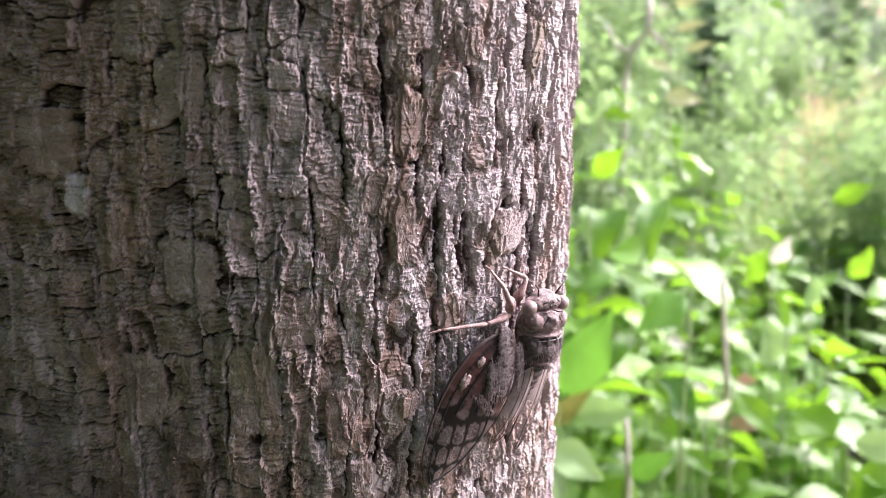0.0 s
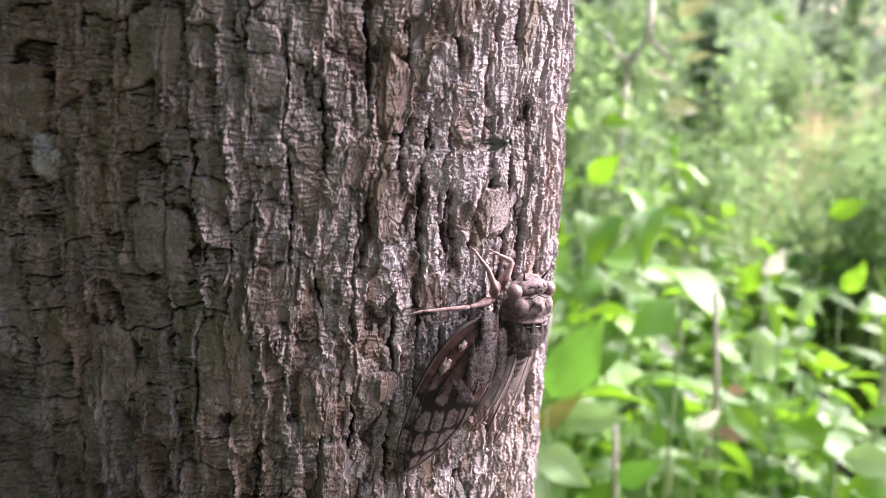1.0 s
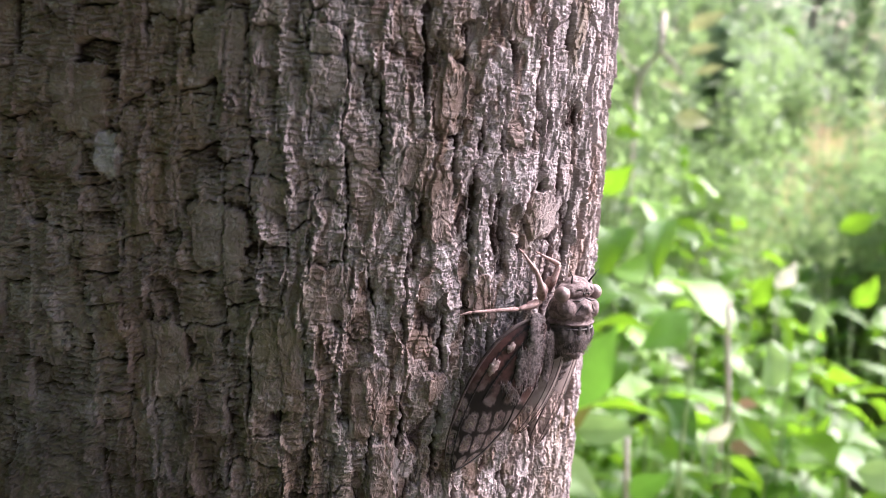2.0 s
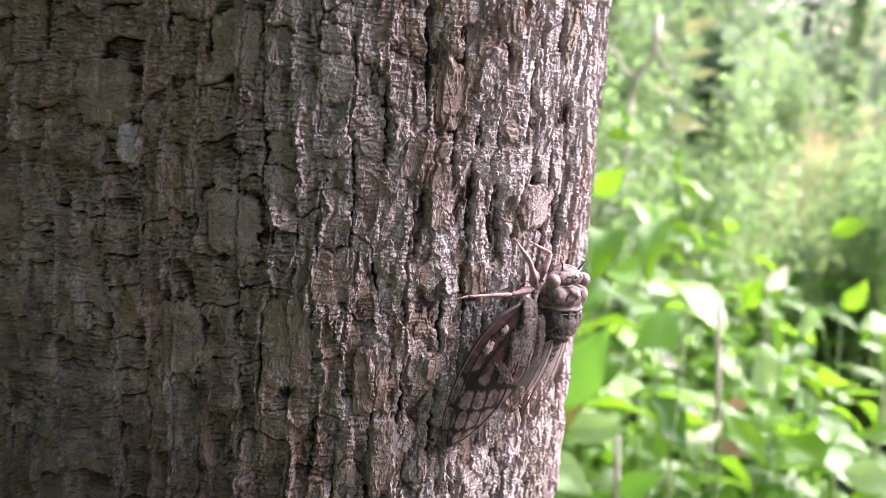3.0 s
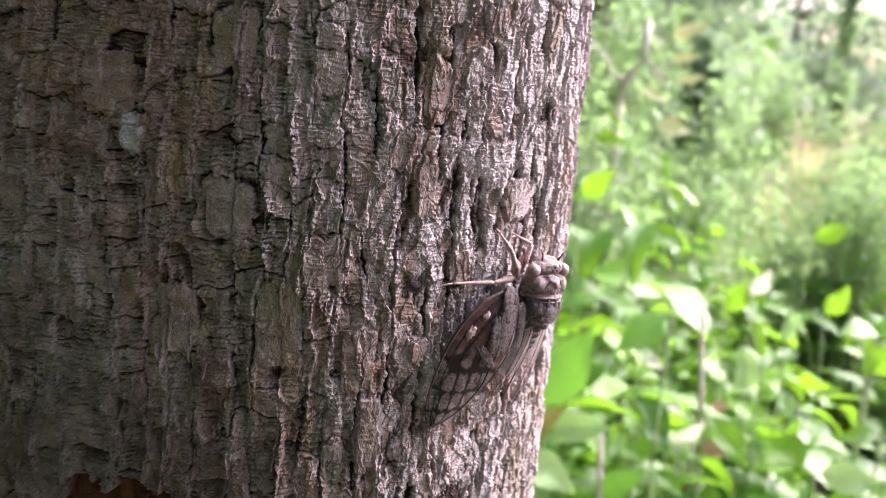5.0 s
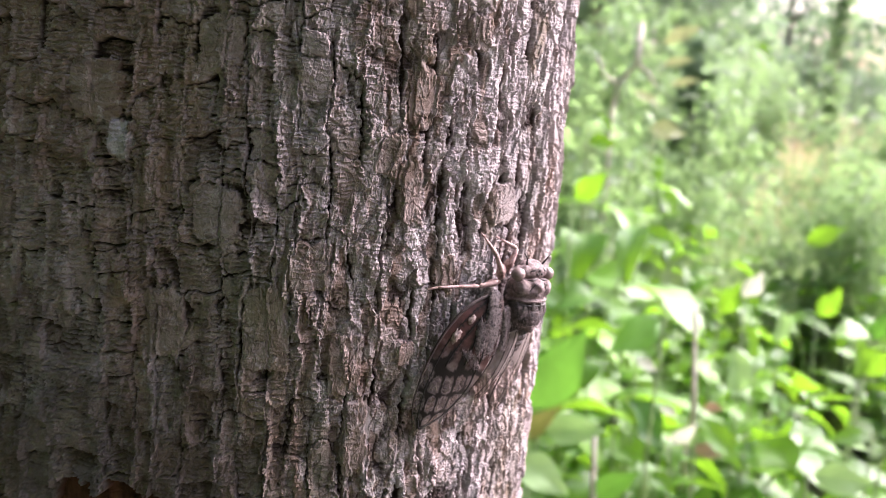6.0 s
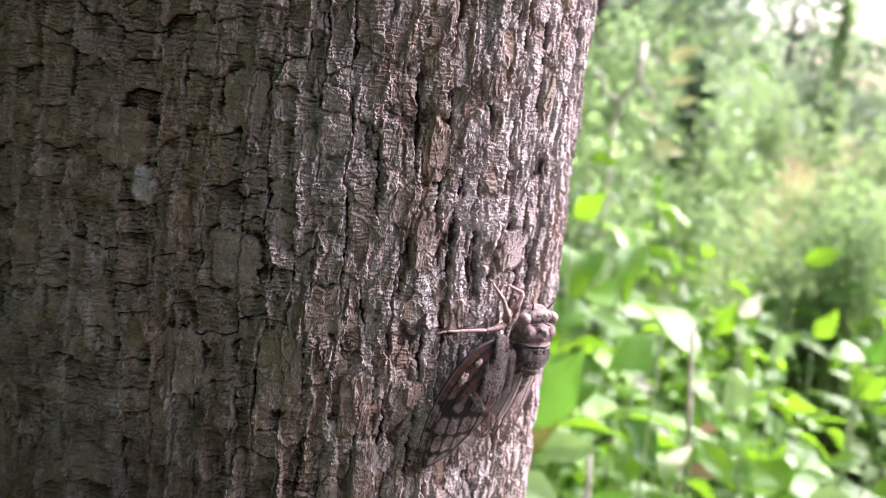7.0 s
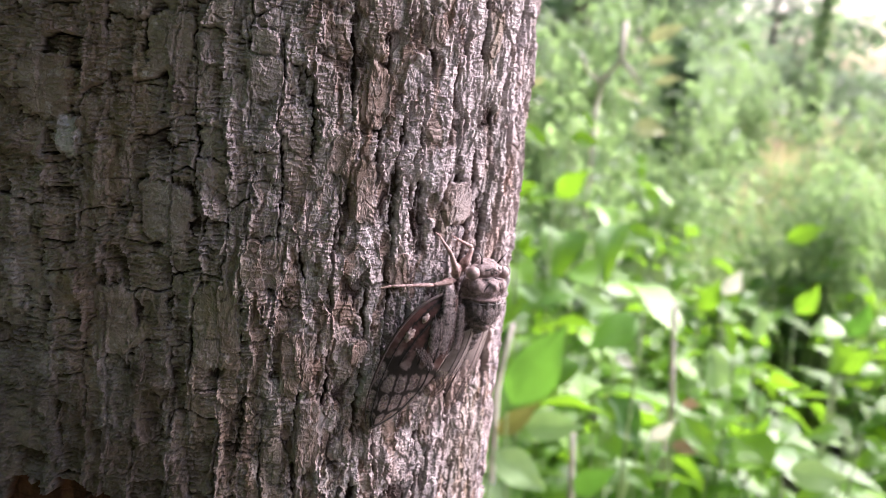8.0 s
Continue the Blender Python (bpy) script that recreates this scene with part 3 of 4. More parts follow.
def plant_tall_leaves():
    green, pale = "tall weed with one large bright green leaf", "weed with a large pale whitish-green leaf"
    low_leaves = (
        ((0.107, 0.85, 0.81), (0.163, 0.83, 0.928), 0.060, LEAF_MID, green, 0.05),
        ((0.281, 0.95, 0.9), (0.209, 0.93, 0.854), 0.044, LEAF_MID, green, 0.1),
        ((0.096, 0.9, 0.744), (0.15, 0.88, 0.802), 0.026, LEAF_BROWN, "weed with a withered olive-brown leaf", 0.15),
        ((0.13, 0.9, 0.759), (0.21, 0.88, 0.768), 0.040, LEAF_PALE, pale, 0.1),
        ((0.265, 1.0, 0.765), (0.312, 0.98, 0.69), 0.076, LEAF_DARK, "weed with a broad dark green leaf", 0.1),
        ((0.244, 0.99, 0.767), (0.274, 0.97, 0.715), 0.023, LEAF, green, 0.1),
        ((0.368, 1.0, 0.74), (0.429, 0.98, 0.669), 0.037, LEAF, green, 0.15),
        ((0.086, 0.8, 0.77), (0.148, 0.78, 0.732), 0.064, LEAF_PALE, pale, 0.1),
        ((0.284, 0.93, 0.688), (0.315, 0.91, 0.661), 0.031, LEAF, green, 0.1),
        ((0.205, 0.92, 0.656), (0.262, 0.9, 0.703), 0.034, LEAF_MID, green, 0.1),
    )
    mid_leaves = (
        ((0.458, 1.1, 0.737), (0.433, 1.08, 0.826), 0.060, LEAF_PALE, pale, 0.1),
        ((0.499, 1.15, 0.777), (0.465, 1.13, 0.853), 0.026, LEAF, green, 0.1),
        ((0.643, 1.1, 0.774), (0.623, 1.08, 0.846), 0.056, LEAF, green, 0.1),
        ((0.657, 1.12, 0.774), (0.696, 1.1, 0.818), 0.045, LEAF, green, 0.1),
        ((0.53, 1.4, 0.779), (0.549, 1.38, 0.851), 0.063, LEAF, green, 0.1),
        ((0.769, 1.5, 0.754), (0.798, 1.48, 0.826), 0.076, LEAF, green, 0.15),
        ((0.711, 1.2, 0.804), (0.728, 1.18, 0.875), 0.062, LEAF_DARK, "weed with a broad dark green leaf", 0.1),
        ((0.603, 1.3, 0.759), (0.591, 1.28, 0.833), 0.045, LEAF_PALE, pale, 0.1),
        ((0.56, 1.2, 0.703), (0.576, 1.18, 0.653), 0.061, LEAF_PALE, pale, 0.1),
        ((0.515, 0.95, 0.682), (0.59, 0.93, 0.682), 0.090, LEAF_PALE, pale, 0.1),
    )
    more_leaves = (
        ((0.611, 1.0, 0.727), (0.542, 0.98, 0.719), 0.025, LEAF, green, 0.2),
        ((0.643, 1.0, 0.717), (0.672, 0.98, 0.694), 0.028, LEAF, green, 0.2),
        ((0.235, 1.2, 0.865), (0.311, 1.18, 0.835), 0.024, LEAF_PALE, pale, 0.1),
        ((0.146, 1.2, 0.871), (0.201, 1.18, 0.835), 0.027, LEAF_PALE, pale, 0.15),
        ((0.326, 0.98, 0.708), (0.352, 0.96, 0.749), 0.020, LEAF_WHITE, "weed with a whitish withered leaf", 0.05),
        ((0.271, 1.0, 0.823), (0.294, 0.98, 0.812), 0.028, LEAF_WHITE, "weed with a whitish withered leaf", 0.05),
        ((0.572, 1.4, 0.815), (0.589, 1.38, 0.876), 0.057, LEAF_WHITE, "weed with a whitish withered leaf", 0.05),
        ((0.399, 1.1, 0.64), (0.45, 1.08, 0.641), 0.023, LEAF_TAN, "weed with a dry pinkish-tan leaf", 0.05),
        ((0.408, 1.1, 0.713), (0.432, 1.08, 0.716), 0.018, LEAF_TAN, "weed with a dry pinkish-tan leaf", 0.05),
        ((0.313, 1.0, 0.753), (0.329, 0.98, 0.745), 0.024, LEAF_WHITE, "weed with a whitish withered leaf", 0.05),
    )
    high_leaves = (
        ((0.959, 2.0, 0.817), (1.062, 1.98, 0.869), 0.051, LEAF, green, 0.2),
        ((0.481, 1.6, 0.939), (0.427, 1.58, 1.006), 0.058, LEAF, green, 0.1),
        ((0.111, 1.1, 1.037), (0.152, 1.08, 1.054), 0.047, LEAF, green, 0.1),
        ((0.263, 1.5, 1.101), (0.319, 1.48, 1.089), 0.035, LEAF, green, 0.1),
        ((0.279, 1.5, 1.152), (0.306, 1.48, 1.11), 0.025, LEAF, green, 0.1),
        ((0.147, 1.3, 1.129), (0.187, 1.28, 1.088), 0.032, LEAF, green, 0.1),
        ((0.197, 1.2, 1.022), (0.244, 1.18, 1.069), 0.057, LEAF, green, 0.1),
        ((0.333, 1.3, 0.96), (0.397, 1.28, 0.926), 0.041, LEAF, green, 0.1),
        ((0.973, 2.6, 1.377), (1.051, 2.58, 1.306), 0.055, LEAF, green, 0.1),
    )
    yellow_leaves = (
        ((0.58, 2.2, 1.342), (0.678, 2.18, 1.388), 0.045, LEAF_YELLOW, "tall weed with a yellowing leaf", 0.15),
        ((0.583, 2.2, 1.279), (0.667, 2.18, 1.295), 0.031, LEAF_YELLOW, "tall weed with a yellowing leaf", 0.1),
        ((0.609, 2.2, 1.223), (0.689, 2.18, 1.241), 0.026, LEAF_YELLOW, "tall weed with a yellowing leaf", 0.1),
        ((0.46, 2.0, 1.201), (0.531, 1.98, 1.164), 0.031, LEAF_YELLOW, "tall weed with a yellowing leaf", 0.1),
        ((0.532, 2.1, 1.099), (0.637, 2.08, 1.093), 0.089, LEAF_YELLOW, "tall weed with a yellowing leaf", 0.2),
        ((0.422, 2.0, 1.071), (0.511, 1.98, 1.04), 0.047, LEAF_PALE, pale, 0.1),
        ((0.218, 1.9, 1.199), (0.256, 1.88, 1.22), 0.020, LEAF_YELLOW, "tall weed with a yellowing leaf", 0.1),
    )
    for n, (base, tip, width, mat, label, droop) in enumerate(low_leaves + mid_leaves + more_leaves + high_leaves + yellow_leaves):
        tall_leaf(base, tip, width, mat, label, droop, (0.15, -0.8, 0.5), 3 if base[2] < 0.95 else 1, n)
    for name, label, paths in (
            ("dead_stalk", "thin bleached dead stalk standing among weeds", ((((0.420, 1.20, 0.600), (0.375, 1.05, 0.725), (0.369, 1.05, 0.784), (0.364, 1.05, 0.837), (0.361, 1.05, 0.889)), 0.0048),)),
            ("dead_stalk", "short bleached dead stalk among weeds", ((((0.206, 0.92, 0.65), (0.203, 0.92, 0.696), (0.201, 0.92, 0.74)), 0.0045),)),
            ("dead_stalk", "leaning bleached dead stalk beside the tree", ((((0.092, 0.9, 0.805), (0.098, 0.9, 0.846), (0.107, 0.9, 0.897)), 0.0050),)),
            ("dead_branch", "forked bleached dead branch standing in the undergrowth", ((((0.444, 2.2, 1.132), (0.455, 2.2, 1.219), (0.505, 2.2, 1.282), (0.51, 2.2, 1.391)), 0.010), (((0.505, 2.2, 1.282), (0.54, 2.2, 1.255), (0.564, 2.2, 1.218)), 0.007), (((0.455, 2.2, 1.219), (0.414, 2.2, 1.246), (0.39, 2.2, 1.297)), 0.006)))):
        foot = Vector(paths[0][0][0])
        thing = tagged(new(name), label, "stalk" if name == "dead_stalk" else "branch")
        thing.location = (foot.x, foot.y, ground_height(foot.x, foot.y))
        o = Vector(thing.location)
        for n, (path, r) in enumerate(paths):
            bm = bmesh.new()
            pts = [Vector(p) - o for p in path]
            if n == 0:
                pts = [Vector((0, 0, -0.01)), Vector((0.004, 0, pts[0].z * 0.5))] + pts
            tube(bm, pts, [r * (1.1 - 0.35 * k / (len(pts) - 1)) for k in range(len(pts))], 8)
            part("twig" if n else "stem", bm, DEAD, thing)


plant_tall_leaves()


def shrub(rng, name, label, x, y, height, width, count, size, mat, aspect=2.5, stems=9):
    thing = tagged(new(name), label, name)
    thing.location = (x, y, ground_height(x, y))
    centres = []
    for i in range(stems):
        a, r = rng.uniform(0, math.tau), width * rng.uniform(0.1, 0.5)
        tip = Vector((math.cos(a) * r, math.sin(a) * r, height * rng.uniform(0.7, 1.0)))
        bm = bmesh.new()
        tube(bm, [(tip.x * 0.1, tip.y * 0.1, 0), (tip.x * 0.4, tip.y * 0.4, tip.z * 0.5), tip], [0.008, 0.005, 0.002], 5)
        part("stem", bm, STEM, thing)
        for f in (0.35, 0.55, 0.75, 0.95):
            centres.append((tuple(tip * f), (width * 0.16, width * 0.16, height * 0.13)))
    ob = tagged(new("foliage", leaf_cloud("foliage", centres, count, size, mat, rng, aspect=aspect)), kind="stuff")
    ob.parent = thing
    return thing


def plant_shrubs():
    rng = random.Random(9)
    for x, y, h, w, n, size, mat in ((1.35, 2.6, 0.98, 0.8, 5200, 0.035, LEAF_SHRUB), (2.0, 3.0, 0.95, 0.8, 4200, 0.035, LEAF_SHRUB), (0.85, 3.3, 0.9, 0.7, 3000, 0.04, LEAF_SHRUB),
                                     (2.5, 4.6, 0.9, 1.2, 4000, 0.05, LEAF_SHRUB), (0.5, 2.4, 1.05, 0.5, 1500, 0.05, LEAF_SHRUB)):
        shrub(rng, "shrub", "feathery light green shrub among the weeds", x, y, h, w, n, size, mat, 4.0)
    for x, y, h, w, n in ((0.75, 4.6, 1.7, 1.0, 2600), (1.5, 5.6, 1.55, 1.4, 2600), (0.35, 3.8, 1.5, 0.7, 1800), (2.6, 7.0, 1.5, 1.8, 2600), (1.15, 3.9, 1.15, 0.8, 2200), (3.6, 6.4, 1.15, 1.6, 2200), (0.35, 1.9, 1.1, 0.35, 420), (1.9, 8.5, 2.2, 1.8, 2400), (3.6, 10.5, 2.0, 2.4, 2400)):
        shrub(rng, "bush", "rounded pale green bush behind the weeds", x, y, h, w, n * 3 // 2, 0.036 + 0.0033 * y, LEAF_SHRUB, 2.6)
    # Unseen bushes left of and behind the camera, added to darken the trunk's left.
    for x, y, h, w in ((-1.3, -0.7, 2.2, 1.0), (-1.35, 0.6, 2.2, 1.0), (-0.5, -1.4, 2.2, 1.0), (-0.85, -0.15, 1.0, 0.6), (-0.8, 0.55, 1.0, 0.6), (0.5, -1.7, 2.0, 1.0), (-1.4, 1.8, 2.0, 1.0)):
        shrub(rng, "bush", "tall dark green bush, unseen, added to shade the trunk", x, y, h, w, 3200, 0.09, LEAF_DARK, 2.4)


plant_shrubs()


def grass_field():
    rng = random.Random(3)
    for name, mat, label, count, near, far, tall in (("grass", GRASS, "tall green meadow grass", 32000, 2.6, 45, 0.5), ("dry_grass", DRY, "tall dry straw-coloured grass", 6000, 5, 40, 0.62)):
        verts, faces = [], []
        for i in range(count):
            r = near * (far / near) ** rng.random()
            a = radians(rng.uniform(-40, 50) if mat is GRASS else rng.uniform(18, 50))
            x, y = r * math.sin(a), r * math.cos(a)
            z = ground_height(x, y)
            t, g, w = rng.uniform(0, math.tau), tall * rng.uniform(0.5, 1.3), 0.0035 + 0.0012 * r
            lean = g * rng.uniform(0.1, 0.5)
            dx, dy, b = math.cos(t), math.sin(t), len(verts)
            verts += [(x - dy * w, y + dx * w, z), (x + dy * w, y - dx * w, z), (x + dx * lean * 0.35 + dy * w * 0.8, y + dy * lean * 0.35 - dx * w * 0.8, z + g * 0.6),
                      (x + dx * lean * 0.35 - dy * w * 0.8, y + dy * lean * 0.35 + dx * w * 0.8, z + g * 0.6), (x + dx * lean, y + dy * lean, z + g)]
            faces += [(b, b + 1, b + 2, b + 3), (b + 3, b + 2, b + 4)]
        me = bpy.data.meshes.new(name)
        me.from_pydata(verts, [], faces)
        me.materials.append(mat)
        tagged(new(name, me), label, "grass", kind="stuff")


grass_field()


def far_tree(rng, x, y, height, width, count, size, slim=False, label="leafy green tree at the edge of the meadow", mat=LEAF_TREE, base=0.3, girth=0.028):
    thing = tagged(new("far_tree"), label, "tree", "trees round the meadow")
    thing.location = (x, y, ground_height(x, y) - 0.05)
    bm = bmesh.new()
    tube(bm, [(0, 0, 0), (0.05, 0.02, height * 0.35), (-0.04, 0.05, height * 0.7), (0, 0, height * 0.95)], [height * girth, height * girth * 0.8, height * girth * 0.5, height * 0.004], 8)
    part("trunk", bm, WOOD, thing)
    centres = []
    for i in range(16):
        f = rng.uniform(0.03 if slim else base, 1.0)
        a, r = rng.uniform(0, math.tau), width * (0.15 if slim else rng.uniform(0.1, 0.5))
        tip = Vector((math.cos(a) * r, math.sin(a) * r, height * f))
        if not slim and i < 7:
            bm = bmesh.new()
            tube(bm, [(0, 0, tip.z * 0.7), tip * 0.9], [height * 0.01, height * 0.003], 6)
            part("limb", bm, WOOD, thing)
        centres.append((tuple(tip), (width * 0.24, width * 0.24, height * 0.10)))
    ob = tagged(new("crown", leaf_cloud("crown", centres, count, size, mat, rng, aspect=2.4)), kind="stuff")
    ob.parent = thing


def plant_trees():
    rng = random.Random(12)
    far_tree(rng, 5.80, 12.0, 4.6, 0.55, 1500, 0.12, True, "slender tree wrapped in green creepers", LEAF_SHRUB, 0.3, 0.007)
    far_tree(rng, 1.27, 4.0, 1.42, 0.36, 1300, 0.07, True, "slim dark green young tree among the bushes", LEAF_TREE, 0.3, 0.010)
    far_tree(rng, 5.84, 12.6, 2.6, 0.8, 450, 0.13, True, "dark green bushy tree beside a creeper-covered one", LEAF_TREE, 0.3, 0.014)
    for x, y, h, w in ((2.6, 9.5, 3.6, 1.8), (4.6, 15, 4.2, 3.0), (8.6, 19, 3.6, 4.0), (12.5, 20, 2.0, 3.5), (1.2, 7.0, 3.8, 1.5), (0.2, 11, 5.0, 3.0), (6.4, 22, 4.5, 4.0), (3.4, 20, 6, 4), (17, 22, 2.2, 5), (22, 40, 2.6, 7), (14, 42, 4, 7), (30, 36, 2.6, 7), (7, 44, 7, 8), (10.5, 25, 5.5, 4.5), (13.5, 31, 5.0, 6), (-4, 14, 7, 5), (-9, 10, 7, 5)):
        far_tree(rng, x, y, h, w, 1300, 0.10 + 0.006 * y)
    # Unseen trees round the camera's left and back, added to block sky light.
    for x, y, h, w in ((-3.2, 2.5, 5, 2.6), (-3.6, 0.0, 6, 2.8), (-3.4, -2.6, 6, 2.8), (-1.2, -3.4, 6, 2.8), (1.2, -4.0, 6, 3.0), (-6, 1.0, 8, 4), (-5.5, -4.5, 8, 4), (-0.5, -6.5, 8, 4), (3.8, -6.5, 8, 4), (-6, 5.5, 8, 4)):
        far_tree(rng, x, y, h, w, 5000, 0.2, False, "unseen leafy tree added to keep sky light off the trunk")


plant_trees()

# ---- the cicada ----


def insect_material(name, low, high, spots, scale, rough=0.55, depth=0.00015):
    m, t, b = material(name)
    co = t.nodes.new("ShaderNodeTexCoord").outputs["Object"]
    base = ramp(t, noise_node(t, co, scale, 5, 0.65), [(0.35, low), (0.65, high)])
    base = mix(t, ramp(t, noise_node(t, co, scale * 0.45, 3, 0.5), [(0.56, (0, 0, 0)), (0.64, (0.85, 0.85, 0.85))]), base, spots)
    t.links.new(base, b.inputs["Base Color"])
    b.inputs["Roughness"].default_value = rough
    bump(t, b, noise_node(t, co, scale * 3, 4, 0.7), 0.7, depth)
    return m


def wing_material(name, base_low, base_high, tip_low, tip_high, clear):
    m, t, b = material(name)
    co = t.nodes.new("ShaderNodeTexCoord").outputs["Object"]
    along = t.nodes.new("ShaderNodeAttribute")
    along.attribute_name = "along"
    n = noise_node(t, co, 420, 4, 0.6)
    shift = t.nodes.new("ShaderNodeMath")
    shift.operation = "MULTIPLY_ADD"
    t.links.new(n, shift.inputs[0])
    shift.inputs[1].default_value = 0.35
    t.links.new(along.outputs["Fac"], shift.inputs[2])
    zone = ramp(t, shift.outputs[0], [(0.60, (0.06, 0.06, 0.06)), (0.80, (1, 1, 1))])
    col = mix(t, zone, ramp(t, n, [(0.35, base_low), (0.65, base_high)]), ramp(t, n, [(0.35, tip_low), (0.65, tip_high)]))
    dusk = t.nodes.new("ShaderNodeAttribute")
    dusk.attribute_name = "dusk"
    col = mix(t, dusk.outputs["Fac"], col, (0.006, 0.003, 0.003))
    t.links.new(col, b.inputs["Base Color"])
    b.inputs["Roughness"].default_value = 0.5
    b.inputs["Specular IOR Level"].default_value = 0.25
    tr = t.nodes.new("ShaderNodeBsdfTransparent")
    tr.inputs[0].default_value = (0.86, 0.78, 0.72, 1)
    amount = t.nodes.new("ShaderNodeMath")
    amount.operation = "MULTIPLY"
    t.links.new(zone, amount.inputs[0])
    amount.inputs[1].default_value = clear
    left_clear = t.nodes.new("ShaderNodeMath")
    left_clear.operation, left_clear.use_clamp = "SUBTRACT", True
    t.links.new(amount.outputs[0], left_clear.inputs[0])
    t.links.new(dusk.outputs["Fac"], left_clear.inputs[1])
    ms = t.nodes.new("ShaderNodeMixShader")
    t.links.new(left_clear.outputs[0], ms.inputs[0])
    t.links.new(b.outputs[0], ms.inputs[1])
    t.links.new(tr.outputs[0], ms.inputs[2])
    t.links.new(ms.outputs[0], t.nodes["Material Output"].inputs[0])
    bump(t, b, noise_node(t, co, 1500, 3, 0.6), 0.4, 0.0001)
    return m


SHELL = insect_material("cicada_shell", (0.11, 0.070, 0.066), (0.24, 0.168, 0.162), (0.05, 0.030, 0.028), 1100, 0.7, 0.0005)
SHELL_DARK = insect_material("cicada_back", (0.024, 0.016, 0.015), (0.10, 0.070, 0.066), (0.010, 0.006, 0.006), 1000, 0.7, 0.0005)
FUR = insect_material("cicada_fur", (0.06, 0.046, 0.045), (0.25, 0.205, 0.20), (0.012, 0.008, 0.008), 1500, 0.9, 0.0008)
EYE = insect_material("cicada_eye", (0.15, 0.10, 0.092), (0.25, 0.178, 0.168), (0.09, 0.058, 0.052), 700, 0.45, 0.0001)
LEG = insect_material("cicada_leg", (0.26, 0.155, 0.138), (0.40, 0.27, 0.25), (0.20, 0.11, 0.095), 1300, 0.6, 0.0003)
VEIN = insect_material("wing_vein", (0.005, 0.003, 0.003), (0.012, 0.007, 0.006), (0.004, 0.002, 0.002), 800, 0.85)
COSTA = insect_material("wing_edge", (0.018, 0.010, 0.009), (0.07, 0.044, 0.039), (0.010, 0.006, 0.005), 500, 0.7)
WING = wing_material("wing_membrane", (0.030, 0.010, 0.008), (0.085, 0.030, 0.025), (0.085, 0.066, 0.063), (0.20, 0.160, 0.154), 0.42)
WING_CLEAR = wing_material("clear_membrane", (0.16, 0.12, 0.112), (0.26, 0.21, 0.20), (0.20, 0.155, 0.148), (0.32, 0.265, 0.256), 0.86)
HAIR = plain_material("cicada_hair", (0.09, 0.066, 0.063), (0.26, 0.20, 0.195), 1500, 0.8)
SPOT = plain_material("pale_spot", (0.16, 0.10, 0.09), (0.40, 0.30, 0.28), 1400, 0.5, 0.0001)
DARK = plain_material("dark_mark", (0.012, 0.009, 0.008), (0.04, 0.028, 0.024), 900, 0.45)

CICADA_PLACE = Vector((0.0193, 0.1585, 1.1422))
_fwd = Vector((0.10, 0.05, 1.0)).normalized()
_out = Vector((0.66, -0.75, 0.0))
_out = (_out - _fwd * _out.dot(_fwd)).normalized()
_side = _fwd.cross(_out)
CICADA_POSE = Matrix.Translation(CICADA_PLACE) @ Matrix((_side, _fwd, _out)).transposed().to_4x4()
TO_CICADA = CICADA_POSE.inverted()


def perch(s, z, out):
    """A place over the trunk, in the cicada's own space."""
    x, y, _, _ = on_trunk(s, z, out)
    return TO_CICADA @ Vector((float(x), float(y), z))


def lumps(name, mat, parent, items, label="", rough=0.06):
    bm = bmesh.new()
    for n, (c, h) in enumerate(items):
        blob(bm, [a * 0.001 for a in c], [a * 0.001 for a in h], None, rough, n * 3.1, 36, 26)
    ob = part(name, bm, mat, parent, label)
    if rough:
        melt = ob.modifiers.new("melt", "REMESH")
        melt.mode, melt.voxel_size, melt.use_smooth_shade = "VOXEL", 0.00024, True
        ease = ob.modifiers.new("ease", "SMOOTH")
        ease.factor, ease.iterations = 0.5, 3
        pits = ob.modifiers.new("pits", "DISPLACE")
        pits.texture, pits.strength, pits.mid_level, pits.texture_coords = PITS, 0.00040, 0.5, "LOCAL"
    return ob


PITS = bpy.data.textures.new("pits", "CLOUDS")
PITS.noise_scale, PITS.noise_depth = 0.0011, 3


@functools.lru_cache(maxsize=None)
def curve_terms(points):
    p = np.array(points, dtype=float)
    u = np.linspace(0, 1, len(p))
    return [np.polyfit(u, p[:, i], min(3, len(p) - 1)).tolist() for i in range(p.shape[1])]


def spline(points, t):
    out = []
    for terms in curve_terms(tuple(points)):
        v = 0.0
        for c in terms:
            v = v * t + c
        out.append(v)
    return out


def wing_point(front, back, u, f, lift=0.0, arch=0.0012):
    a, b = spline(front, u), spline(back, u)
    k = math.sqrt(max(0.0, 1 - ((u - 0.78) / 0.22) ** 2)) if u > 0.78 else 1.0
    g = 0.5 + (f - 0.5) * k
    return perch(a[0] + (b[0] - a[0]) * g, a[1] + (b[1] - a[1]) * g, a[2] + (b[2] - a[2]) * g + arch * math.sin(math.pi * f) * k + lift)


# middles of the clear cells in the outer half of the forewing
CELLS = [(0.48, 0.12), (0.50, 0.36), (0.47, 0.60), (0.44, 0.86), (0.64, 0.08), (0.66, 0.27), (0.64, 0.48), (0.61, 0.68), (0.57, 0.90), (0.80, 0.14), (0.79, 0.36), (0.76, 0.58), (0.72, 0.82), (0.92, 0.22), (0.91, 0.50), (0.88, 0.78), (0.99, 0.50)]


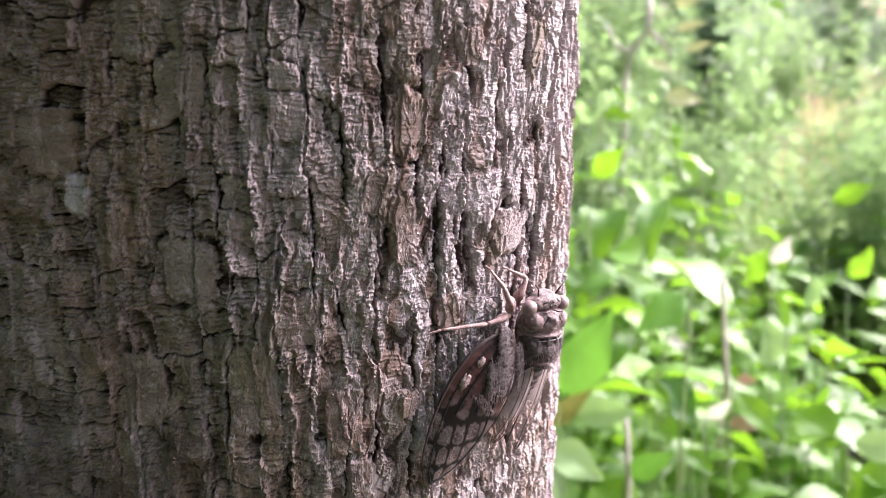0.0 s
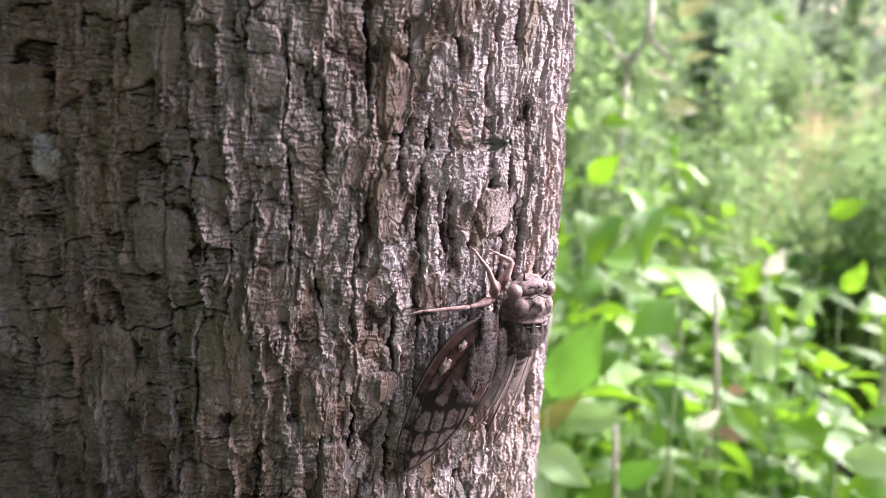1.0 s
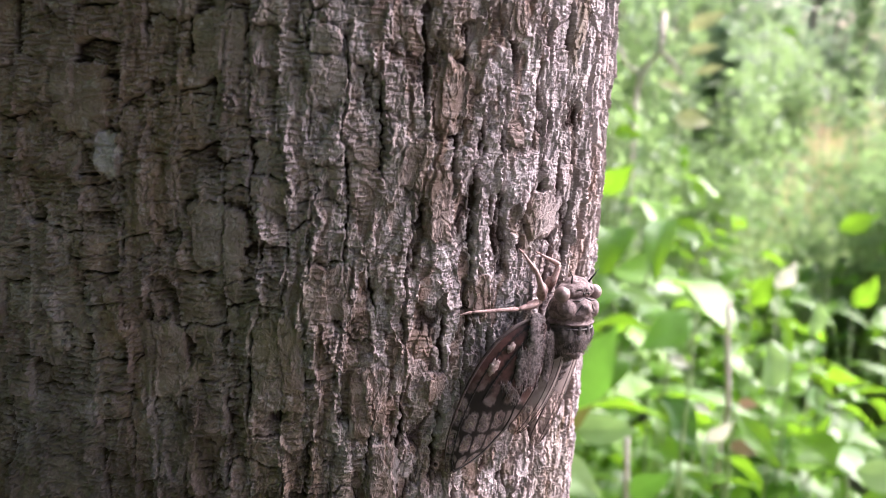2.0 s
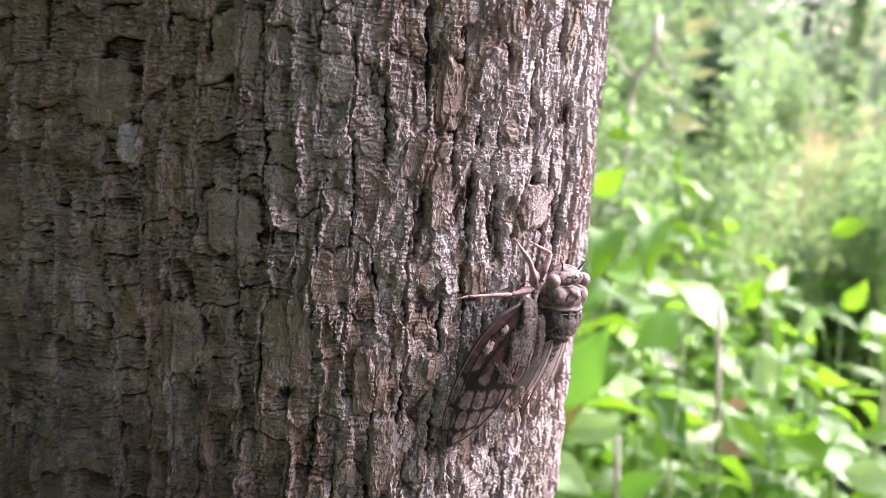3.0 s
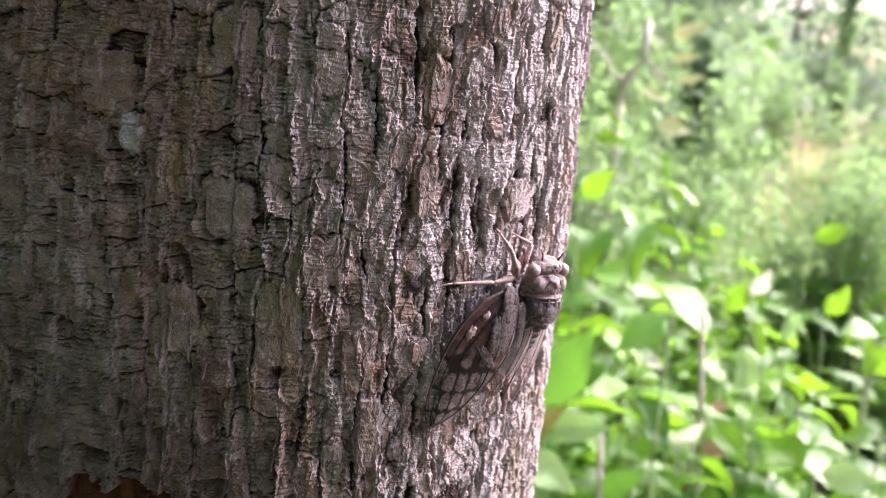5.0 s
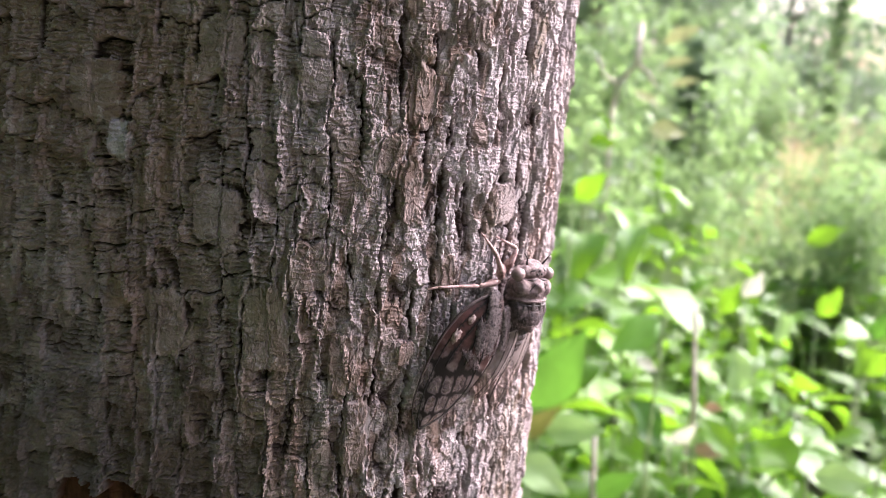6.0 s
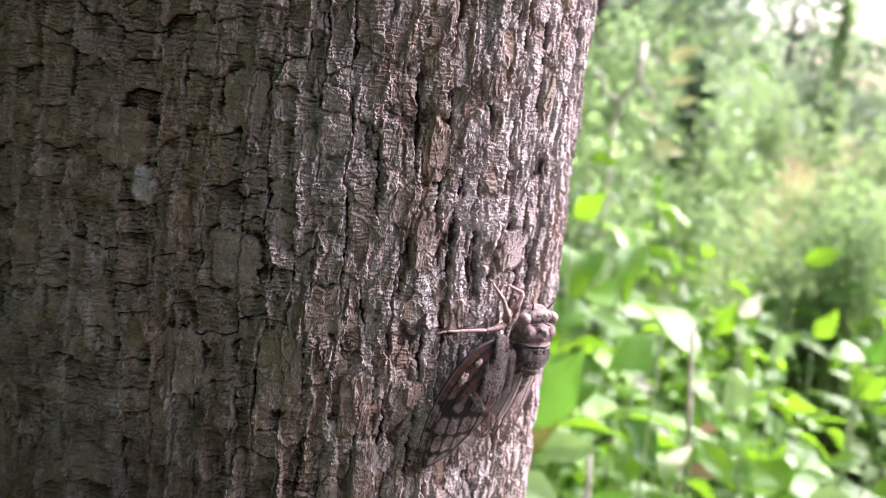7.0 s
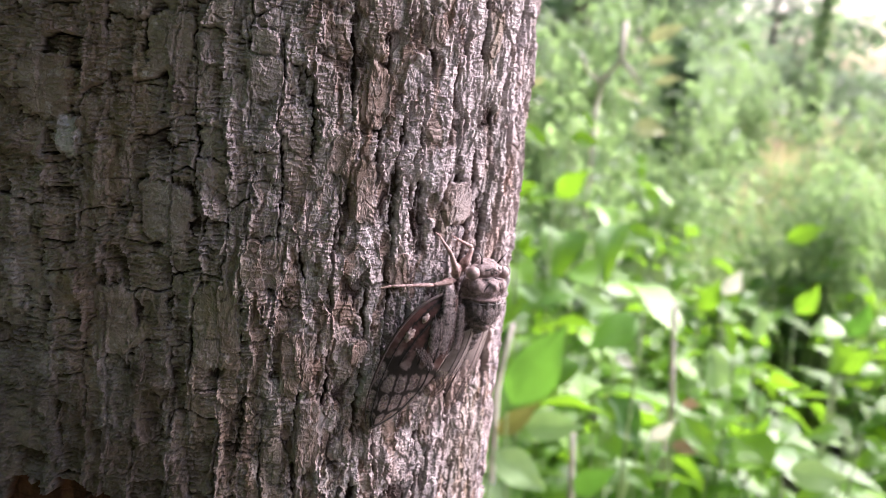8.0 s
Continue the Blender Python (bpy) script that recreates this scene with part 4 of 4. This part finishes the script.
def wing(name, parent, front, back, mat, veins, label, edge=0.00026, dark_spread=0.0):
    us, fs = np.linspace(0, 1, 120), np.linspace(0, 1, 44)
    pts = np.array([[wing_point(front, back, u, f) for f in fs] for u in us])
    me = grid_mesh(name, pts, mat)
    paths = []
    for line, r in veins:
        fine = []
        for (u0, f0), (u1, f1) in zip(line, line[1:]):
            fine += [(u0 + (u1 - u0) * k / 7, f0 + (f1 - f0) * k / 7) for k in range(7)]
        fine.append(line[-1])
        paths.append(([wing_point(front, back, u, f, 0.00002) for u, f in fine], r))
    dusk = np.zeros(pts.shape[:2])
    if dark_spread:
        jitter = 1 + 0.5 * fractal(pts[..., 0] / 0.0016, pts[..., 1] / 0.0016, 77, 2)
        for path, r in paths:
            for p in path:
                d = np.linalg.norm(pts - np.array(p), axis=-1)
                dusk = np.maximum(dusk, 1 - smooth(0.35, 1.0, d * jitter / (r * dark_spread)))
        grow, over = us[:, None] + 0 * fs[None, :], 0 * us[:, None] + fs[None, :]
        gaps = np.sort(np.stack([np.hypot((grow - u) * 0.020, (over - f) * 0.0075) for u, f in CELLS]), axis=0)
        band = np.exp(-((grow - 0.56 + 0.10 * over) / 0.05) ** 2)
        border = (gaps[1] - gaps[0]) * jitter / (0.00042 + 0.00060 * band)
        knot = (gaps[2] - gaps[0]) * jitter / (0.00100 + 0.0007 * band)
        dusk = np.maximum(dusk, np.maximum(1 - smooth(0.55, 1.0, border), 1 - smooth(0.5, 1.0, knot)) * smooth(0.36, 0.46, grow) * smooth(1.0, 0.97, grow))
    for key, values in (("along", np.repeat(us, len(fs))), ("dusk", dusk)):
        me.attributes.new(key, "FLOAT", "POINT").data.foreach_set("value", values.reshape(-1).astype(np.float32))
    ob = new(name, me)
    ob.parent = parent
    ob["label"] = label
    bm = bmesh.new()
    tube(bm, [wing_point(front, back, u, 0.0) for u in np.linspace(0, 0.985, 30)], [edge * (1.9 - 1.5 * u) for u in np.linspace(0, 1, 30)], 8)
    part("wing_edge", bm, COSTA, ob, "brown leading edge")
    for path, r in paths:
        bm = bmesh.new()
        tube(bm, path, min(r, 0.00026) * 0.55, 6)
        part("vein", bm, VEIN, ob)
    return ob


def leg(name, parent, points, radii):
    ob = None
    for piece, a, b, ra, rb in zip(("femur", "tibia", "tarsus"), points, points[1:], radii, radii[1:]):
        bm = bmesh.new()
        mid = a.lerp(b, 0.45)
        tube(bm, [a, a.lerp(b, 0.12), mid, a.lerp(b, 0.88), b], [ra * 0.7, ra, (ra + rb) * 0.52, rb, rb * 0.75], 9)
        made = part(piece if ob else name, bm, LEG, ob or parent)
        ob = ob or made


def build_cicada():
    c = tagged(new("cicada"), "pinkish-brown cicada with mottled wings clinging to the bark", "cicada")
    c.matrix_basis = CICADA_POSE
    head = lumps("head", SHELL, c, [((0, 7.0, 0.3), (5.2, 2.0, 2.5)), ((0, 8.3, 0.1), (3.2, 1.5, 2.0)), ((0, 7.3, 1.7), (2.8, 1.5, 1.2))], "", 0.05)
    for k in (-1, 1):
        lumps("eye", EYE, head, [((4.9 * k, 6.5, 1.1), (1.7, 1.6, 1.6))], "smooth tan compound eye", 0.0)
        bm = bmesh.new()
        tube(bm, [(0.0026 * k, 0.0088, 0.0012), (0.0034 * k, 0.0104, 0.0018), (0.0046 * k, 0.0116, 0.0018)], [0.00022, 0.00014, 0.00006], 6)
        part("antenna", bm, VEIN, head, "thin dark antenna")
    for x, y in ((-0.7, 6.9), (0.7, 6.9), (0, 7.7)):
        lumps("ocellus", DARK, head, [((x, y, 3.2), (0.28, 0.28, 0.22))], "tiny dark simple eye", 0.0)
    for x0, y0, x1, y1 in ((-3.2, 5.4, -0.4, 5.9), (0.4, 5.9, 3.2, 5.4), (-2.6, 7.5, -0.9, 8.4), (2.6, 7.5, 0.9, 8.4)):
        bm = bmesh.new()
        tube(bm, [(x0 * 0.001, y0 * 0.001, 0.0027), ((x0 + x1) * 0.0005, (y0 + y1) * 0.0005 - 0.0002, 0.0031), (x1 * 0.001, y1 * 0.001, 0.0032)], [0.0001, 0.0002, 0.0001], 6)
        part("head_groove", bm, DARK, head, "dark crease of the head")
    pron = lumps("pronotum", SHELL, c, [((0, 2.9, 0.0), (5.7, 3.4, 4.1)), ((0, 3.8, 1.7), (2.3, 2.3, 2.9)), ((-3.4, 3.3, 1.3), (2.3, 2.4, 2.4)), ((3.4, 3.3, 1.3), (2.3, 2.4, 2.4)), ((0, 0.5, 0.0), (5.7, 0.9, 4.3))], "wrinkled pinkish-brown collar plate", 0.07)
    for x0, y0, x1, y1 in ((-1.3, 5.0, -3.4, 2.2), (1.3, 5.0, 3.4, 2.2), (-4.4, 3.9, -2.4, 2.6), (4.4, 3.9, 2.4, 2.6), (-5.2, -0.45, 5.2, -0.45)):
        bm = bmesh.new()
        pts = []
        for k in range(9):
            x, y = (x0 + (x1 - x0) * k / 8) * 0.001, (y0 + (y1 - y0) * k / 8) * 0.001
            pts.append((x, y, 0.0043 * math.sqrt(max(0.0, 1 - (x / 0.0058) ** 2)) - 0.0003))
        tube(bm, pts, [0.00006] + [0.00017] * 7 + [0.00006], 6)
        part("groove", bm, DARK, pron, "dark crease")
    meso = lumps("mesonotum", SHELL_DARK, c, [((0, -2.6, -0.1), (5.3, 5.0, 4.3)), ((-3.2, -2.0, 0.2), (2.4, 3.6, 3.3)), ((3.2, -2.0, 0.2), (2.4, 3.6, 3.3))], "dark mottled middle back plate", 0.05)
    for x, y, w in ((-1.15, -0.9, 0.75), (1.15, -0.9, 0.75), (-3.1, -1.5, 0.9), (3.1, -1.5, 0.9)):
        z = 4.4 * math.sqrt(max(0.05, 1 - (x / 5.2) ** 2 - ((y + 2.6) / 4.6) ** 2)) - 0.25
        lumps("back_mark", DARK, meso, [((x, y, z), (w, 1.5, 0.42))], "black pointed mark", 0.15)
    for owner, count, y0, y1, half, high in ((pron, 260, 0.4, 5.0, 5.0, 4.2), (meso, 340, -6.2, 0.0, 4.8, 4.3)):
        fuzz, bm = random.Random(count), bmesh.new()
        for n in range(count):
            x, y = fuzz.uniform(-half, half), fuzz.uniform(y0, y1)
            mid, span = (y0 + y1) / 2, (y1 - y0) / 2 * 1.25
            z = high * math.sqrt(max(0.05, 1 - (x / (half * 1.12)) ** 2 - 0.5 * ((y - mid) / span) ** 2))
            p = Vector((x, y, z)) * 0.001
            d = Vector((x / half * 0.5, -0.6, 0.7)) + Vector((fuzz.uniform(-0.3, 0.3), fuzz.uniform(-0.3, 0.3), 0))
            tube(bm, [p - d * 0.0004, p + d * fuzz.uniform(0.0003, 0.0008)], [0.00004, 0.000012], 3)
        part("hair", bm, HAIR, owner, "short pale hairs")
    lumps("scutellum", SHELL, c, [((0, -6.1, 2.6), (1.3, 1.3, 0.9)), ((-1.5, -5.7, 2.3), (1.3, 0.6, 0.6)), ((1.5, -5.7, 2.3), (1.3, 0.6, 0.6))], "raised pale cross on the back")
    lumps("thorax", SHELL_DARK, c, [((0, 0.5, -2.2), (4.4, 6.2, 2.8))])
    lumps("abdomen", SHELL_DARK, c, [((-0.2 * n, -6.0 - 1.5 * n, -1.1 - 0.22 * n), (4.3 - 0.38 * n, 1.25, 3.1 - 0.24 * n)) for n in range(8)], "dark ringed abdomen under the wings", 0.04)
    lumps("tymbal_cover", FUR, c, [((-4.3, -4.2, -1.2), (1.1, 2.6, 2.4)), ((4.3, -4.2, -1.2), (1.1, 2.6, 2.4))], "dull furry flank plate")

    front = [(0.0553, 1.1448, 0.0060), (0.0502, 1.1428, 0.0050), (0.0464, 1.1409, 0.0045), (0.0431, 1.1359, 0.0038), (0.0408, 1.1313, 0.0033), (0.0393, 1.1248, 0.0028), (0.0378, 1.1187, 0.0022), (0.0380, 1.1150, 0.0020)]
    back = [(0.0565, 1.1431, 0.0075), (0.0566, 1.1371, 0.0076), (0.0566, 1.1305, 0.0066), (0.0533, 1.1257, 0.0055), (0.0508, 1.1205, 0.0040), (0.0467, 1.1162, 0.0030), (0.0412, 1.1126, 0.0020)]
    T, N = 0.00034, 0.00022
    veins = [([(0.0, 0.16), (0.2, 0.15), (0.45, 0.12), (0.7, 0.13), (0.9, 0.2)], N), ([(0.02, 0.3), (0.2, 0.34), (0.36, 0.3), (0.55, 0.27)], T),
             ([(0.2, 0.34), (0.36, 0.5), (0.5, 0.55)], T), ([(0.05, 0.55), (0.2, 0.62), (0.38, 0.78), (0.52, 0.84)], T),
             ([(0.52, 0.84), (0.58, 0.90), (0.66, 0.93), (0.76, 0.92), (0.86, 0.88), (0.93, 0.78), (0.96, 0.55), (0.95, 0.35), (0.9, 0.2)], 0.00026)]
    left = wing("forewing", c, front, back, WING, veins, "brown mottled forewing with dark veins", 0.00026, 2.4)
    for s0, z0, a, b in ((0.0495, 1.1399, 0.95, 0.62), (0.0459, 1.1362, 1.45, 0.85)):
        bm = bmesh.new()
        best = min(((u, f) for u in np.linspace(0.05, 0.6, 56) for f in np.linspace(0.05, 0.8, 40)), key=lambda q: (wing_point(front, back, *q) - perch(s0, z0, 0.0050)).length_squared)
        u, f = best
        p, q, r = wing_point(front, back, u, f, 0.00025), wing_point(front, back, u + 0.03, f, 0.00025), wing_point(front, back, u, f + 0.06, 0.00025)
        x, y = (q - p).normalized(), (r - p).normalized()
        n = x.cross(y).normalized()
        blob(bm, p, (a * 0.001, b * 0.001, 0.00022), Matrix((x, n.cross(x), n)).transposed(), 0.7, u * 9)
        part("wing_spot", bm, SPOT, left, "pale cream window in the wing")
    for pts, r in (([(0.0548, 1.1452, 0.0064), (0.0543, 1.1417, 0.0074), (0.0542, 1.1361, 0.0074), (0.0546, 1.1308, 0.0062)], 0.0021),
                   ([(0.0524, 1.1402, 0.0062), (0.0518, 1.1362, 0.0070), (0.0519, 1.1312, 0.0062)], 0.0017), ([(0.0486, 1.1332, 0.0052), (0.0500, 1.1309, 0.0058), (0.0518, 1.1282, 0.0054)], 0.0015),
                   ([(0.0572, 1.1420, 0.0078), (0.0574, 1.1370, 0.0082), (0.0576, 1.1318, 0.0074)], 0.0011)):
        bm = bmesh.new()
        path = [perch(a, b, o - 0.0002) for a, b, o in (spline(pts, k / 12) for k in range(13))]
        ribs = [perch(a, b, o - 0.0002) for a, b, o in (spline(pts, k / 54) for k in range(55))]
        girth = [r * (0.45 + 0.5 * math.sin(math.pi * (0.12 + 0.8 * k / 54)) + (0.05 if k % 3 == 0 else -0.025) + 0.05 * math.sin(k * 0.37)) for k in range(55)]
        tube(bm, ribs, girth, 20)
        for v in bm.verts:
            near = min(ribs, key=lambda q: (q - v.co).length_squared)
            off = v.co - near
            v.co = near + Vector((off.x * 1.12, off.y, off.z * 0.42))
        hair = random.Random(7)
        fold = part("wing_fold", bm, FUR, left, "furry folded base of the wing")
        pits = fold.modifiers.new("pits", "DISPLACE")
        pits.texture, pits.strength, pits.mid_level, pits.texture_coords = PITS, 0.0007, 0.5, "LOCAL"
        bm = bmesh.new()
        for k in range(420):
            i = hair.randrange(0, 13)
            d = Vector((hair.gauss(0, 1), hair.gauss(0, 0.4), abs(hair.gauss(0, 1)))).normalized()
            p = path[i] + (path[min(i + 1, 12)] - path[i]) * hair.random() + d * r * 0.85
            tube(bm, [p, p + d * 0.00025 + Vector((hair.uniform(-0.0002, 0.0002), -0.0006, 0.0001))], [0.00005, 0.00002], 3)
        part("hair", bm, HAIR, fold, "short grey-brown hairs")
    lines = [([(0.02, f), (0.5, 0.15 + 0.75 * f), (0.93, 0.2 + 0.6 * f)], 0.00012) for f in (0.25, 0.5, 0.75)]
    wing("hindwing", c, [(0.0582, 1.1345, 0.0066), (0.0568, 1.1290, 0.0058), (0.0540, 1.1235, 0.0044), (0.0520, 1.1205, 0.0032)], [(0.0635, 1.1372, 0.0080), (0.0622, 1.1290, 0.0070), (0.0592, 1.1215, 0.0052), (0.0552, 1.1180, 0.0036)], WING_CLEAR, lines, "clear glassy hindwing", 0.00012)
    wing("forewing", c, [(0.0640, 1.1385, 0.0084), (0.0636, 1.1345, 0.0082), (0.0612, 1.1280, 0.0068), (0.0593, 1.1195, 0.0050), (0.0585, 1.1145, 0.0036)],
         [(0.0695, 1.1400, 0.0064), (0.0722, 1.1330, 0.0052), (0.0722, 1.1260, 0.0042), (0.0692, 1.1180, 0.0034), (0.0645, 1.1125, 0.0030)], WING_CLEAR, lines, "glassy forewing folded round the trunk", 0.00022)
    for s0, z0, half in ((0.0592, 1.1488, (1.2, 2.0, 1.1)), (0.0572, 1.1468, (2.2, 0.8, 0.8)), (0.0615, 1.1500, (1.0, 1.8, 1.0))):
        lumps("leg_base", LEG, c, [([v * 1000 for v in perch(s0, z0, 0.0034)], half)], "pale pinkish base of a leg", 0.12)
    leg("foreleg", c, [perch(0.0589, 1.1486, 0.0040), perch(0.0565, 1.1534, 0.0040), perch(0.0547, 1.1574, 0.0014), perch(0.0538, 1.1583, 0.0010)], [0.00078, 0.00052, 0.00024, 0.00016])
    leg("foreleg", c, [perch(0.0612, 1.1498, 0.0040), perch(0.0632, 1.1540, 0.0042), perch(0.0599, 1.1564, 0.0014), perch(0.0591, 1.1569, 0.0010)], [0.00085, 0.00055, 0.00024, 0.00016])
    leg("middle_leg", c, [perch(0.0575, 1.1467, 0.0040), perch(0.0524, 1.1466, 0.0036), perch(0.0425, 1.1472, 0.0016), perch(0.0403, 1.1468, 0.0010)], [0.00080, 0.00048, 0.00028, 0.00018])
    leg("middle_leg", c, [Vector((0.0038, 0.0020, -0.0022)), Vector((0.0085, 0.0040, -0.0030)), Vector((0.0115, 0.0035, -0.0085)), Vector((0.0125, 0.0035, -0.0095))], [0.0008, 0.0007, 0.0004, 0.00025])
    bm = bmesh.new()
    a, b = perch(0.0562, 1.1512, 0.0030), perch(0.0537, 1.1518, 0.0028)
    tube(bm, [a, a.lerp(b, 0.5) + Vector((0, 0.0002, 0)), b], [0.00016, 0.00012, 0.00005], 6)
    part("leg_spine", bm, VEIN, c, "thin dark spine")


build_cicada()

# ---- the small fly ----
FLY_BODY = plain_material("fly_body", (0.015, 0.017, 0.012), (0.06, 0.065, 0.045), 900, 0.3)
FLY_WING = wing_material("fly_wing", (0.05, 0.05, 0.045), (0.09, 0.09, 0.08), (0.06, 0.06, 0.055), (0.10, 0.10, 0.09), 0.8)


def build_fly():
    fly = tagged(new("fly"), "small slender dark fly on the wing", "fly")
    lumps("thorax", FLY_BODY, fly, [((0, 0.7, 0), (0.55, 0.8, 0.6))], "", 0.0)
    head = lumps("head", FLY_BODY, fly, [((0, 1.75, 0), (0.5, 0.4, 0.45))], "", 0.0)
    for k in (-1, 1):
        lumps("eye", DARK, head, [((0.35 * k, 1.85, 0.1), (0.25, 0.3, 0.3))], "large dark eye", 0.0)
    lumps("abdomen", FLY_BODY, fly, [((0, -0.3 - 0.5 * n, -0.05 - 0.06 * n * n), (0.45 - 0.05 * n, 0.42, 0.42 - 0.04 * n)) for n in range(6)], "", 0.0)
    for k in (-1, 1):
        pts = np.array([[(k * (0.0003 + 0.0011 * u * 0.6 + (f - 0.5) * 0.0011 * math.sin(math.pi * (0.1 + 0.85 * u))), 0.0006 - 0.0034 * u, 0.0005 + 0.0004 * u) for f in np.linspace(0, 1, 5)] for u in np.linspace(0, 1, 12)])
        ob = new("wing", grid_mesh("wing", pts, FLY_WING))
        ob.parent = fly
        for n, y in enumerate((1.1, 0.7, 0.3)):
            bm = bmesh.new()
            x = 0.001 * k
            tube(bm, [(0.4 * x, y * 0.001, -0.0004), (1.5 * x, (y + 0.6 - 0.8 * n) * 0.001, -0.0003), (1.9 * x, (y + 0.5 - 1.3 * n) * 0.001, -0.0010)], [0.00010, 0.00008, 0.00005], 5)
            part("leg", bm, FLY_BODY, fly)
    return fly


fly = build_fly()


def heading(place, forward, up):
    f = Vector(forward).normalized()
    u = Vector(up)
    u = (u - f * u.dot(f)).normalized()
    return Matrix.Translation(place) @ Matrix((f.cross(u), f, u)).transposed().to_4x4()


def motions():
    """The fly lands above the cicada, rests, and flies off round the trunk."""
    n = (0.64, -0.77, 0.0)
    low = on_trunk(0.065, 0.80, 0.0022)
    rest = (0.70, 0.52, -0.50)
    rows = [(0.0, (0.0211, 0.1453, 1.2593), (0.1, 0.1, -1), n), (0.1, (0.0108, 0.1442, 1.1945), (0.2, 0.1, -1), n), (0.2, (0.0056, 0.1532, 1.1596), (0.6, 0.4, -0.7), n), (0.3, (0.0014, 0.1470, 1.1643), rest, n),
            (0.5, (0.0014, 0.1470, 1.1643), rest, n), (0.8, (0.0014, 0.1470, 1.1643), rest, n), (0.9, (0.0014, 0.1470, 1.1643), (0.8, 0.4, -0.3), n), (1.0, (0.0135, 0.1454, 1.1797), (1, 0.1, 0.1), n), (1.1, (0.0212, 0.1507, 1.1866), (1, 0.2, 0.1), (0.3, -0.8, 0.5)),
            (1.2, (0.0312, 0.1661, 1.1901), (0.75, 0.3, -0.55), (0.3, -0.3, 0.9)), (1.3, (0.0311, 0.1865, 1.1798), (0.5, 0.6, -0.8), (0.4, -0.3, 0.8)), (1.4, (0.0304, 0.1869, 1.1707), (0.5, 0.1, -1), (0.6, -0.4, 0.5)), (1.5, (0.0356, 0.1675, 1.1506), (0.45, 0.1, -0.85), (0.5, -0.7, 0.3)),
            (1.6, (0.0569, 0.1841, 1.0843), (0.2, 0.1, -1), (0.7, -0.6, 0.1)), (2.4, (float(low[0]), float(low[1]), 0.80), (0.0, 0.0, -1), (0.85, -0.5, 0)), (8.0, (float(low[0]), float(low[1]), 0.80), (0.0, 0.0, -1), (0.85, -0.5, 0))]
    walk(fly, [(t, heading(p, f, u)) for t, p, f, u in rows])


motions()
